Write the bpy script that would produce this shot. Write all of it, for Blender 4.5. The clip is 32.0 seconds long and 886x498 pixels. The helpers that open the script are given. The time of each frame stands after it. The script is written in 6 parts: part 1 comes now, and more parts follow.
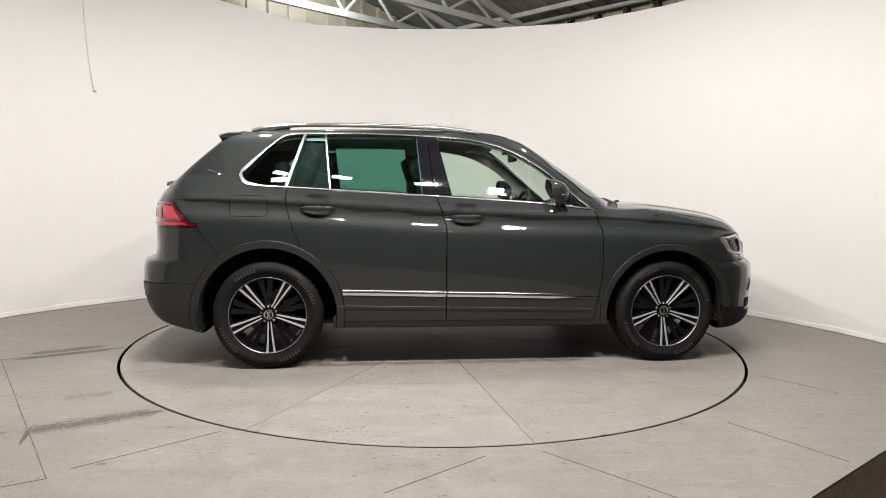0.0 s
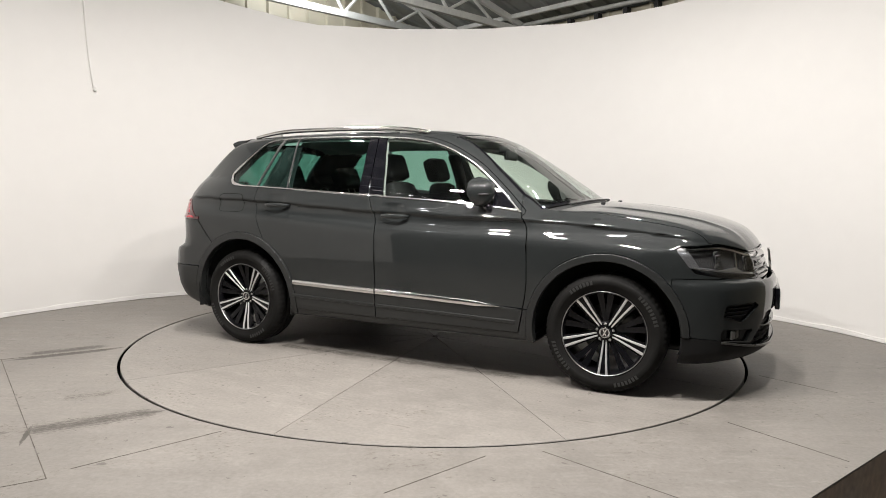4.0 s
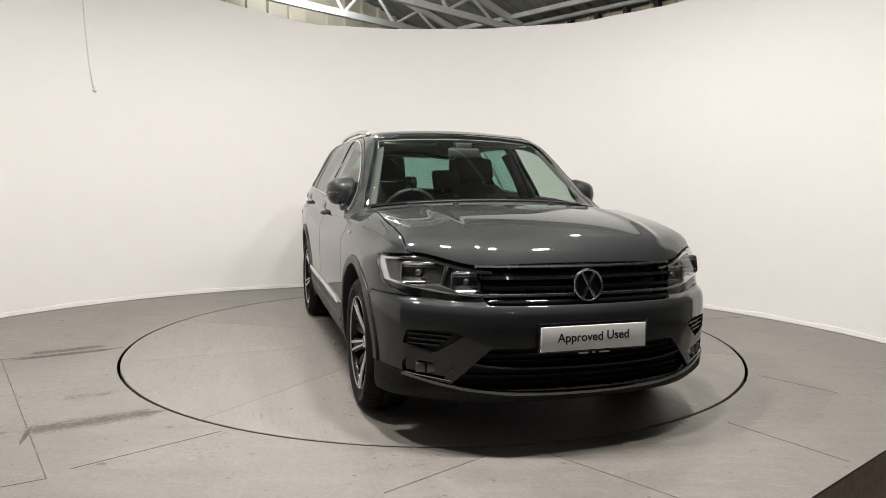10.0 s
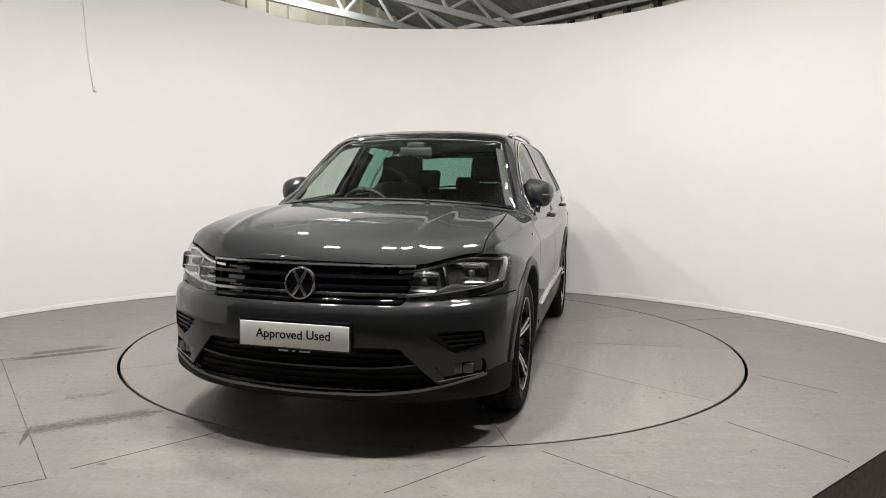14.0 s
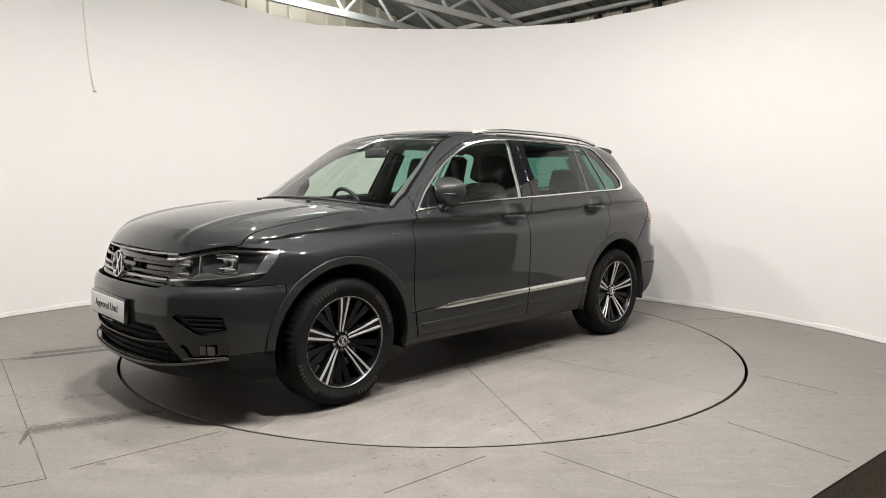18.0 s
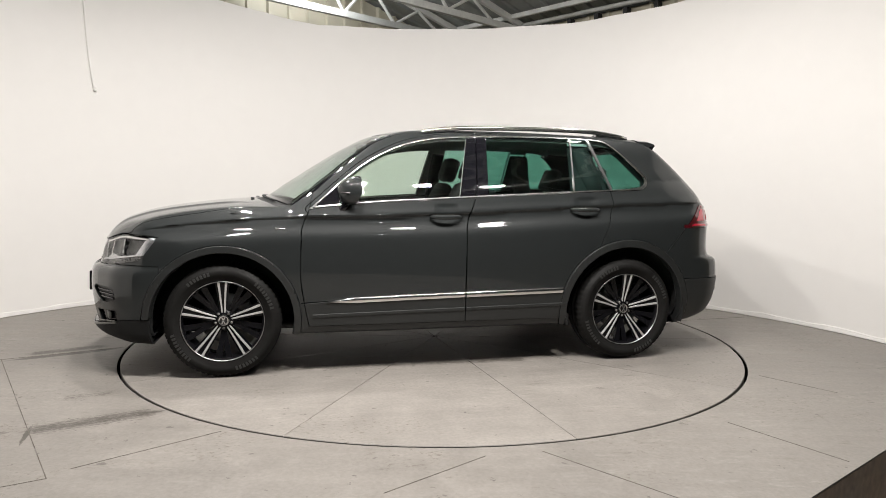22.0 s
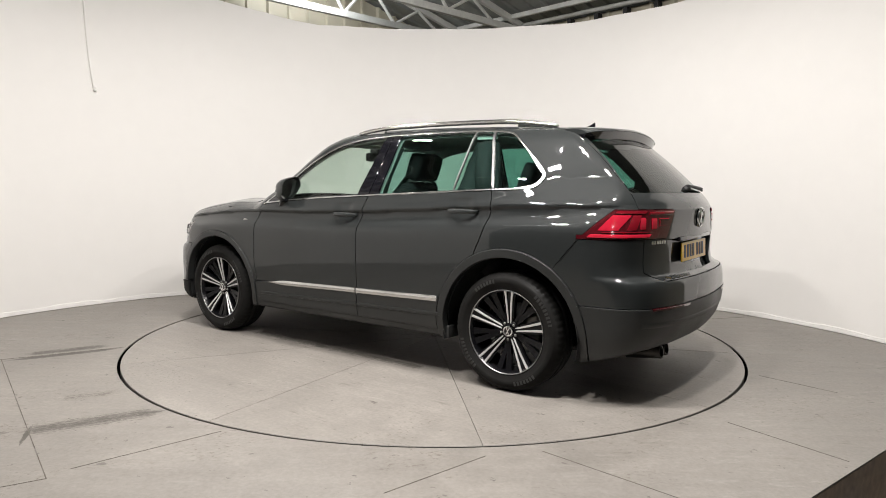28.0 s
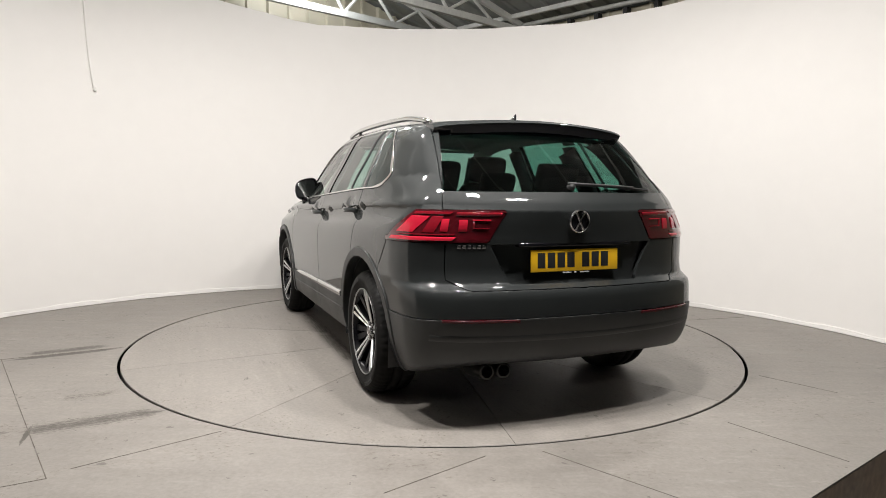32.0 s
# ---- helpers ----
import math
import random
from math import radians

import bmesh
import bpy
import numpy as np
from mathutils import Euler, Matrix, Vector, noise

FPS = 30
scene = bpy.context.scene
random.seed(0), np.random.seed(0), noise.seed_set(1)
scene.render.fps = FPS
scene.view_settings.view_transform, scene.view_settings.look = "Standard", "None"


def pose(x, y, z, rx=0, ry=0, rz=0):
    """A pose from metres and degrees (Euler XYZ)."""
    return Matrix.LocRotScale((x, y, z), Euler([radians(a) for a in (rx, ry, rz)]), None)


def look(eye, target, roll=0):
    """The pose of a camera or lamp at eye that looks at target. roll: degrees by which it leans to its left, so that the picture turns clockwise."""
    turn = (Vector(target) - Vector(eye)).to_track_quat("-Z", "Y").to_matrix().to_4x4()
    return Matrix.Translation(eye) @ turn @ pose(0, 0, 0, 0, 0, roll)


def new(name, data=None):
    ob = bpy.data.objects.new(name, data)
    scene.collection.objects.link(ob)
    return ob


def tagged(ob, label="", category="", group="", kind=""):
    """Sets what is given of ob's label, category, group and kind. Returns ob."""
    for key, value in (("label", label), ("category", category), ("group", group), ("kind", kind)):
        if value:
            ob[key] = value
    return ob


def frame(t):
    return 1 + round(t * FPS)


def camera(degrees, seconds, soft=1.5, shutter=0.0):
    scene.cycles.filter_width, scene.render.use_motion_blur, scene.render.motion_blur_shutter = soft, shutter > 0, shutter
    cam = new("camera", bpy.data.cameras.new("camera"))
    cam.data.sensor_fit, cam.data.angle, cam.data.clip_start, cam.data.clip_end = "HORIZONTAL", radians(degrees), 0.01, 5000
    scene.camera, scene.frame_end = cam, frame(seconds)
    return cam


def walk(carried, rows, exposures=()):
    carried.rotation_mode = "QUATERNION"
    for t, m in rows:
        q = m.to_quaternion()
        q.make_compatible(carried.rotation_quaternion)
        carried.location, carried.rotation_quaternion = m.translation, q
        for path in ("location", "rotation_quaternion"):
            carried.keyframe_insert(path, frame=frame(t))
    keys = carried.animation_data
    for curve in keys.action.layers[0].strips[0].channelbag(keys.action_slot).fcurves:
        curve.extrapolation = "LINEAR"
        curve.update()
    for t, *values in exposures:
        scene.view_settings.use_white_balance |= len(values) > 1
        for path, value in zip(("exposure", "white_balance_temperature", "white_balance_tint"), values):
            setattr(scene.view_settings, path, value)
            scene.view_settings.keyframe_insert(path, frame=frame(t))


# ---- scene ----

# The camera stands still on its stand.
EYE = (0.0, 0.0, 1.1863)
cam = camera(67.517, 32.0, soft=0.6)
VIEW = look(EYE, (0.0, math.cos(0.0937), 1.1863 - math.sin(0.0937)), 0.636)
walk(cam, [(0.0, VIEW), (32.0, VIEW)], exposures=[(0.0, 0.0), (7.0, 0.0), (9.0, -0.04), (12.0, -0.13), (14.0, -0.12), (17.0, -0.04), (19.0, 0.01), (22.0, 0.0), (28.0, 0.0), (32.0, -0.01)])

# ---- light ----
world = bpy.data.worlds.new("hall_air")
scene.world = world
world.use_nodes = True
world.node_tree.nodes["Background"].inputs[0].default_value = (0.9, 0.95, 1.0, 1)
world.node_tree.nodes["Background"].inputs[1].default_value = 0.02

LAMP_Z = 3.45
# x, y and watts
LAMPS = [(-1.49, 2.80, 72), (-0.515, 2.80, 72), (0.455, 2.80, 71), (1.42, 2.80, 65), (-1.75, 5.0, 52), (1.70, 5.2, 26)]
# unseen fill lamps at invented places, added to brighten the shed; same columns
FILL_LAMPS = [(-1.47, 8.21, 40), (-4.5, 1.5, 14), (2.2, -3.2, 20)]


# ---- materials ----
def mat(name):
    m = bpy.data.materials.new(name)
    m.use_nodes = True
    return m, m.node_tree, m.node_tree.nodes["Principled BSDF"]


def plain(name, colour, rough=0.5, metal=0.0, coat=0.0, vary=0.08, scale=30.0, bump=0.0, bscale=200.0, spec=0.5, emit=0.0):
    """A surface with a slow and a fine variation of colour and roughness, and a fine relief."""
    m, tree, b = mat(name)
    n, l = tree.nodes, tree.links
    co = n.new("ShaderNodeTexCoord")
    big, fine = n.new("ShaderNodeTexNoise"), n.new("ShaderNodeTexNoise")
    big.inputs["Scale"].default_value, fine.inputs["Scale"].default_value = scale * 0.12, scale
    fine.inputs["Detail"].default_value = 4
    add = n.new("ShaderNodeMath")
    add.operation = "ADD"
    l.new(co.outputs["Object"], big.inputs["Vector"])
    l.new(co.outputs["Object"], fine.inputs["Vector"])
    l.new(big.outputs["Fac"], add.inputs[0])
    l.new(fine.outputs["Fac"], add.inputs[1])
    ramp = n.new("ShaderNodeMapRange")
    ramp.inputs["From Min"].default_value, ramp.inputs["From Max"].default_value = 0.6, 1.4
    ramp.inputs["To Min"].default_value, ramp.inputs["To Max"].default_value = 1 - vary, 1 + vary
    l.new(add.outputs[0], ramp.inputs["Value"])
    mul = n.new("ShaderNodeVectorMath")
    mul.operation = "SCALE"
    mul.inputs[0].default_value = colour
    l.new(ramp.outputs[0], mul.inputs["Scale"])
    l.new(mul.outputs[0], b.inputs["Base Color"])
    rr = n.new("ShaderNodeMapRange")
    rr.inputs["From Min"].default_value, rr.inputs["From Max"].default_value = 0.3, 0.7
    rr.inputs["To Min"].default_value, rr.inputs["To Max"].default_value = max(0.0, rough * (1 - 1.5 * vary)), min(1.0, rough * (1 + 1.5 * vary))
    l.new(big.outputs["Fac"], rr.inputs["Value"])
    l.new(rr.outputs[0], b.inputs["Roughness"])
    b.inputs["Metallic"].default_value, b.inputs["Coat Weight"].default_value = metal, coat
    b.inputs["Coat Roughness"].default_value = 0.04
    b.inputs["Specular IOR Level"].default_value = spec
    if bump:
        relief, bn = n.new("ShaderNodeTexNoise"), n.new("ShaderNodeBump")
        relief.inputs["Scale"].default_value, relief.inputs["Detail"].default_value = bscale, 3
        l.new(co.outputs["Object"], relief.inputs["Vector"])
        l.new(relief.outputs["Fac"], bn.inputs["Height"])
        bn.inputs["Strength"].default_value, bn.inputs["Distance"].default_value = bump, 0.01
        l.new(bn.outputs[0], b.inputs["Normal"])
    if emit:
        b.inputs["Emission Color"].default_value = (*colour, 1)
        b.inputs["Emission Strength"].default_value = emit
    return m


def paint(name, colour):
    """Grey metallic lacquer: fine flake under a clear coat."""
    m, tree, b = mat(name)
    n, l = tree.nodes, tree.links
    co, fl, ns = n.new("ShaderNodeTexCoord"), n.new("ShaderNodeTexVoronoi"), n.new("ShaderNodeTexNoise")
    fl.inputs["Scale"].default_value, ns.inputs["Scale"].default_value = 1400, 5
    l.new(co.outputs["Object"], fl.inputs["Vector"])
    l.new(co.outputs["Object"], ns.inputs["Vector"])
    r1, r2 = n.new("ShaderNodeMapRange"), n.new("ShaderNodeMapRange")
    r1.inputs["To Min"].default_value, r1.inputs["To Max"].default_value = 1.15, 0.85
    r2.inputs["To Min"].default_value, r2.inputs["To Max"].default_value = 0.93, 1.07
    l.new(fl.outputs["Distance"], r1.inputs["Value"])
    l.new(ns.outputs["Fac"], r2.inputs["Value"])
    mu, sc = n.new("ShaderNodeMath"), n.new("ShaderNodeVectorMath")
    mu.operation, sc.operation = "MULTIPLY", "SCALE"
    l.new(r1.outputs[0], mu.inputs[0])
    l.new(r2.outputs[0], mu.inputs[1])
    sc.inputs[0].default_value = colour
    l.new(mu.outputs[0], sc.inputs["Scale"])
    l.new(sc.outputs[0], b.inputs["Base Color"])
    b.inputs["Metallic"].default_value, b.inputs["Roughness"].default_value = 0.0, 0.55
    b.inputs["Specular IOR Level"].default_value = 0.15
    b.inputs["Coat IOR"].default_value = 1.45
    b.inputs["Coat Weight"].default_value, b.inputs["Coat Roughness"].default_value = 1.0, 0.02
    return m


def glass(name, tint):
    """A thin pane: tinted, with the mirror gloss of glass at a slant."""
    m, tree, b = mat(name)
    n, l = tree.nodes, tree.links
    n.remove(b)
    tr, gl, mx, lw = n.new("ShaderNodeBsdfTransparent"), n.new("ShaderNodeBsdfGlossy"), n.new("ShaderNodeMixShader"), n.new("ShaderNodeLayerWeight")
    tr.inputs[0].default_value, gl.inputs["Roughness"].default_value, lw.inputs[0].default_value = (*tint, 1), 0.01, 0.5
    up, sc = n.new("ShaderNodeMath"), n.new("ShaderNodeMath")
    up.operation, sc.operation = "POWER", "MULTIPLY_ADD"
    up.inputs[1].default_value = 5.0
    l.new(lw.outputs["Facing"], up.inputs[0])
    l.new(up.outputs[0], sc.inputs[0])
    sc.inputs[1].default_value, sc.inputs[2].default_value = 0.92, 0.08
    l.new(sc.outputs[0], mx.inputs[0])
    l.new(tr.outputs[0], mx.inputs[1])
    l.new(gl.outputs[0], mx.inputs[2])
    l.new(mx.outputs[0], n["Material Output"].inputs[0])
    return m


PAINT = paint("grey_lacquer", (0.0168, 0.0192, 0.0194))
CLADDING = plain("dark_grey_plastic", (0.0175, 0.0188, 0.0186), 0.42, bump=0.05, bscale=600)
BLACK_GLOSS = plain("black_gloss_plastic", (0.006, 0.006, 0.008), 0.05, coat=0.3)
BLACK = plain("black_plastic", (0.016, 0.0165, 0.0165), 0.55, bump=0.05, bscale=500)
LINING = plain("cabin_lining", (0.013, 0.014, 0.014), 0.85, bump=0.1, bscale=900)
HEADLINER = plain("headliner_cloth", (0.40, 0.41, 0.39), 0.95, bump=0.1, bscale=900)
CLOTH = plain("black_seat_cloth", (0.018, 0.018, 0.019), 0.9, bump=0.3, bscale=900)
CHROME = plain("chrome", (0.82, 0.82, 0.82), 0.09, 1.0, vary=0.03)
TRIM = plain("bright_trim", (0.80, 0.80, 0.79), 0.21, 1.0, vary=0.04)
SATIN = plain("satin_aluminium", (0.66, 0.66, 0.65), 0.17, 1.0, vary=0.05)
RUBBER = plain("tyre_rubber", (0.0078, 0.0075, 0.0070), 0.78, vary=0.25, spec=0.2, bump=0.1, bscale=300)
RIM_BLACK = plain("black_wheel_lacquer", (0.004, 0.004, 0.005), 0.28, coat=0.0, spec=0.22)
MESH_BLACK = plain("dull_black_mesh", (0.006, 0.006, 0.006), 0.7, spec=0.25)
RIM_CUT = plain("turned_aluminium", (0.72, 0.72, 0.72), 0.34, 0.65, vary=0.04)
RIM_RING = plain("dulled_rim_edge", (0.30, 0.30, 0.30), 0.3, 0.9, vary=0.08)
STEEL = plain("brake_steel", (0.36, 0.35, 0.34), 0.42, 1.0, vary=0.15)
GLASS_FRONT = glass("clear_green_glass", (0.80, 0.90, 0.83))
GLASS_REAR = glass("tinted_green_glass", (0.29, 0.53, 0.46))
GLASS_TAIL = glass("tinted_rear_glass", (0.24, 0.44, 0.385))
SLASH = plain("grey_window_slash", (0.25, 0.25, 0.25), 0.3, 0.9)
GLASS_SCREEN = glass("windscreen_glass", (0.78, 0.87, 0.82))
LENS = glass("clear_lamp_lens", (0.95, 0.95, 0.95))
RED_LENS = plain("red_lamp_lens", (0.17, 0.006, 0.013), 0.08, coat=1.0, vary=0.1)
RED_DARK = plain("dark_red_lamp_lens", (0.06, 0.004, 0.007), 0.08, coat=1.0, vary=0.1)
RED_BRIGHT = plain("bright_red_reflector", (0.38, 0.011, 0.028), 0.12, coat=1.0, vary=0.1)
REFLECTOR = plain("lamp_reflector", (0.75, 0.76, 0.78), 0.22, 0.9)
LAMP_BODY = plain("lamp_housing", (0.09, 0.09, 0.09), 0.22, 0.5)
GRILLE_LINE = plain("brushed_grille_line", (0.46, 0.46, 0.46), 0.28, 1.0, vary=0.03)
DARK_CHROME = plain("dark_chrome", (0.50, 0.51, 0.52), 0.16, 1.0, vary=0.05)
FOG_LAMP = plain("fog_lamp_reflector", (0.13, 0.13, 0.125), 0.3, 0.6)
TYRE_PRINT = plain("raised_tyre_print", (0.022, 0.022, 0.021), 0.7)
PLATE_WHITE = plain("white_plate", (0.88, 0.88, 0.86), 0.35, coat=0.3, vary=0.03)
PLATE_YELLOW = plain("yellow_plate", (0.80, 0.46, 0.015), 0.35, coat=0.3, vary=0.03)
INK = plain("black_ink", (0.015, 0.015, 0.016), 0.5)
INK_WHITE = plain("white_ink", (0.6, 0.6, 0.6), 0.5)
WALL_WHITE = plain("white_wall_paint", (0.820, 0.801, 0.777), 0.75, vary=0.015, scale=6, bump=0.06, bscale=8)


def floor_material(name, colour, wear, streaks=()):
    """Grey deck paint, with scuffs, dust and fine grain."""
    m, tree, b = mat(name)
    n, l = tree.nodes, tree.links
    co = n.new("ShaderNodeTexCoord")
    info, move = n.new("ShaderNodeObjectInfo"), n.new("ShaderNodeVectorMath")
    move.operation = "MULTIPLY_ADD"
    move.inputs[1].default_value = (17.0, 11.0, 5.0)
    l.new(info.outputs["Random"], move.inputs[0])
    l.new(co.outputs["Object"], move.inputs[2])
    layers = []
    for scale, detail, stretch in ((0.9, 5, (1, 1, 1)), (7, 6, (1, 1, 1)), (60, 4, (1, 1, 1)), (3.5, 7, (0.35, 4.0, 1))):
        mp, t = n.new("ShaderNodeMapping"), n.new("ShaderNodeTexNoise")
        mp.inputs["Scale"].default_value = stretch
        t.inputs["Scale"].default_value, t.inputs["Detail"].default_value = scale, detail
        l.new(move.outputs[0], mp.inputs["Vector"])
        l.new(mp.outputs[0], t.inputs["Vector"])
        layers.append(t)
    total = None
    for t, amount in zip(layers, (0.07, 0.08, 0.09, wear)):
        r = n.new("ShaderNodeMapRange")
        r.inputs["From Min"].default_value, r.inputs["From Max"].default_value = 0.3, 0.7
        r.inputs["To Min"].default_value, r.inputs["To Max"].default_value = 1 - amount, 1 + amount
        l.new(t.outputs["Fac"], r.inputs["Value"])
        if total is None:
            total = r.outputs[0]
        else:
            mu = n.new("ShaderNodeMath")
            mu.operation = "MULTIPLY"
            l.new(total, mu.inputs[0])
            l.new(r.outputs[0], mu.inputs[1])
            total = mu.outputs[0]
    sc = n.new("ShaderNodeVectorMath")
    sc.operation = "SCALE"
    sc.inputs[0].default_value = colour
    l.new(total, sc.inputs["Scale"])
    tone = sc.outputs[0]
    # stray dark specks
    grit, fleck, spot = n.new("ShaderNodeTexNoise"), n.new("ShaderNodeMapRange"), n.new("ShaderNodeMix")
    grit.inputs["Scale"].default_value, grit.inputs["Detail"].default_value, grit.inputs["Roughness"].default_value = 16, 5, 0.62
    l.new(move.outputs[0], grit.inputs["Vector"])
    fleck.inputs["From Min"].default_value, fleck.inputs["From Max"].default_value, fleck.inputs["To Max"].default_value = 0.665, 0.70, 0.7
    l.new(grit.outputs["Fac"], fleck.inputs["Value"])
    spot.data_type = "RGBA"
    spot.inputs[7].default_value = (0.07, 0.062, 0.054, 1)
    l.new(fleck.outputs[0], spot.inputs[0])
    l.new(tone, spot.inputs[6])
    tone = spot.outputs[2]
    # pale scuffs, and patches of brown speckle
    for big, small, where_, amount, low, high, tint in ((1.3, (9.0, 26.0, 1.0), 0.47, 0.42, 0.54, 0.72, (0.34, 0.318, 0.29)), (1.9, (38.0, 55.0, 1.0), 0.53, 0.75, 0.56, 0.69, (0.095, 0.078, 0.058)),
                                                        (3.1, (6.0, 42.0, 1.0), 0.54, 0.6, 0.57, 0.71, (0.10, 0.088, 0.072))):
        area, mask, spread, fine, edge, both, blend = (n.new("ShaderNode" + k) for k in ("TexNoise", "MapRange", "Mapping", "TexNoise", "MapRange", "Math", "Mix"))
        area.inputs["Scale"].default_value, area.inputs["Detail"].default_value = big, 3
        spread.inputs["Scale"].default_value = small
        fine.inputs["Scale"].default_value, fine.inputs["Detail"].default_value, fine.inputs["Roughness"].default_value = 1.0, 5, 0.65
        l.new(move.outputs[0], area.inputs["Vector"])
        l.new(move.outputs[0], spread.inputs["Vector"])
        l.new(spread.outputs[0], fine.inputs["Vector"])
        mask.inputs["From Min"].default_value, mask.inputs["From Max"].default_value, mask.inputs["To Max"].default_value = where_, where_ + 0.10, amount
        edge.inputs["From Min"].default_value, edge.inputs["From Max"].default_value = low, high
        l.new(area.outputs["Fac"], mask.inputs["Value"])
        l.new(fine.outputs["Fac"], edge.inputs["Value"])
        both.operation = "MULTIPLY"
        l.new(mask.outputs[0], both.inputs[0])
        l.new(edge.outputs[0], both.inputs[1])
        blend.data_type = "RGBA"
        blend.inputs[7].default_value = (*tint, 1)
        l.new(both.outputs[0], blend.inputs[0])
        l.new(tone, blend.inputs[6])
        tone = blend.outputs[2]
    for k, (p0, p1, wide, thick) in enumerate(streaks):
        # ground-in dirt along a line, broken up by drawn-out grain
        d = Vector((p1[0] - p0[0], p1[1] - p0[1], 0))
        way, across = d.normalized(), Vector((-d.y, d.x, 0)).normalized()

        def op(kind, a, c):
            m2 = n.new("ShaderNodeMath")
            m2.operation = kind
            for slot, v in ((0, a), (1, c)):
                if isinstance(v, float):
                    m2.inputs[slot].default_value = v
                else:
                    l.new(v, m2.inputs[slot])
            return m2.outputs[0]

        def along(v):
            dot, off = n.new("ShaderNodeVectorMath"), n.new("ShaderNodeVectorMath")
            off.operation, dot.operation = "SUBTRACT", "DOT_PRODUCT"
            l.new(co.outputs["Object"], off.inputs[0])
            off.inputs[1].default_value, dot.inputs[1].default_value = (p0[0], p0[1], 0), v
            l.new(off.outputs[0], dot.inputs[0])
            return dot.outputs["Value"]
        u, v = along(way), along(across)
        mp, grain = n.new("ShaderNodeCombineXYZ"), n.new("ShaderNodeTexNoise")
        l.new(op("MULTIPLY", u, 5.0), mp.inputs[0])
        l.new(op("MULTIPLY", v, 60.0), mp.inputs[1])
        dots, fleck2 = n.new("ShaderNodeCombineXYZ"), n.new("ShaderNodeTexNoise")
        l.new(op("MULTIPLY", u, 30.0), dots.inputs[0])
        l.new(op("MULTIPLY", v, 70.0), dots.inputs[1])
        l.new(dots.outputs[0], fleck2.inputs["Vector"])
        fleck2.inputs["Scale"].default_value, fleck2.inputs["Detail"].default_value, fleck2.inputs["Roughness"].default_value = 1.3, 5, 0.7
        l.new(mp.outputs[0], grain.inputs["Vector"])
        grain.inputs["Scale"].default_value, grain.inputs["Detail"].default_value, grain.inputs["Roughness"].default_value = 1.6, 6, 0.7
        side = n.new("ShaderNodeMapRange")
        side.interpolation_type = "SMOOTHSTEP"
        side.inputs["From Min"].default_value, side.inputs["From Max"].default_value, side.inputs["To Min"].default_value, side.inputs["To Max"].default_value = 0.0, wide, thick, -0.25
        l.new(op("ABSOLUTE", v, 0.0), side.inputs["Value"])
        far = n.new("ShaderNodeMapRange")
        far.inputs["From Min"].default_value, far.inputs["From Max"].default_value, far.inputs["To Min"].default_value, far.inputs["To Max"].default_value = d.length / 2 - 0.15, d.length / 2 + 0.12, 0.0, 0.6
        l.new(op("ABSOLUTE", op("SUBTRACT", u, d.length / 2), 0.0), far.inputs["Value"])
        amount = n.new("ShaderNodeMapRange")
        amount.inputs["From Min"].default_value, amount.inputs["From Max"].default_value = 0.52, 0.65
        both = op("ADD", op("MULTIPLY", grain.outputs["Fac"], 0.6), op("MULTIPLY", fleck2.outputs["Fac"], 0.4))
        l.new(op("SUBTRACT", op("ADD", both, side.outputs[0]), far.outputs[0]), amount.inputs["Value"])
        mix = n.new("ShaderNodeMix")
        mix.data_type = "RGBA"
        mix.inputs[7].default_value = (0.052, 0.045, 0.037, 1)
        l.new(op("MULTIPLY", amount.outputs[0], 0.88), mix.inputs[0])
        l.new(tone, mix.inputs[6])
        tone = mix.outputs[2]
    l.new(tone, b.inputs["Base Color"])
    rr = n.new("ShaderNodeMapRange")
    rr.inputs["To Min"].default_value, rr.inputs["To Max"].default_value = 0.36, 0.64
    l.new(layers[1].outputs["Fac"], rr.inputs["Value"])
    l.new(rr.outputs[0], b.inputs["Roughness"])
    bn = n.new("ShaderNodeBump")
    bn.inputs["Strength"].default_value, bn.inputs["Distance"].default_value = 0.12, 0.004
    l.new(layers[2].outputs["Fac"], bn.inputs["Height"])
    l.new(bn.outputs[0], b.inputs["Normal"])
    return m


FLOOR = floor_material("grey_deck_paint", (0.218, 0.200, 0.181), 0.05, [((-2.92, 4.31), (-2.31, 4.70), 0.075, 0.31), ((-2.95, 4.44), (-2.36, 4.82), 0.16, 0.165), ((-2.08, 3.02), (-1.40, 3.42), 0.22, 0.145), ((-1.62, 3.29), (-1.38, 3.43), 0.06, 0.20),
                                                                         ((-2.35, 2.88), (-2.00, 3.10), 0.09, 0.21), ((-1.985, 3.10), (-1.93, 2.96), 0.035, 0.5), ((-2.2, 3.5), (-1.75, 3.75), 0.20, 0.06)])
DISC = floor_material("grey_turntable_paint", (0.236, 0.217, 0.197), 0.04, [((-0.6, 0.80), (1.35, 0.76), 0.16, 0.13), ((-0.85, 1.56), (-0.55, 1.48), 0.07, 0.08), ((-1.0, -0.80), (1.1, -0.78), 0.16, 0.11)])
DARK_GAP = plain("dark_gap", (0.005, 0.005, 0.005), 0.9, spec=0.05)
JOINT = plain("dirty_joint", (0.095, 0.083, 0.068), 0.85, vary=0.5, scale=60)
PILLAR_TRIM = plain("pale_pillar_trim", (0.055, 0.057, 0.053), 0.8, bump=0.05, bscale=600)
BOARD_EDGE = plain("bare_plywood_edge", (0.44, 0.345, 0.275), 0.8, vary=0.35, scale=25)
CLAD_BEIGE = plain("beige_cladding", (0.56, 0.52, 0.41), 0.55, vary=0.12, scale=4)
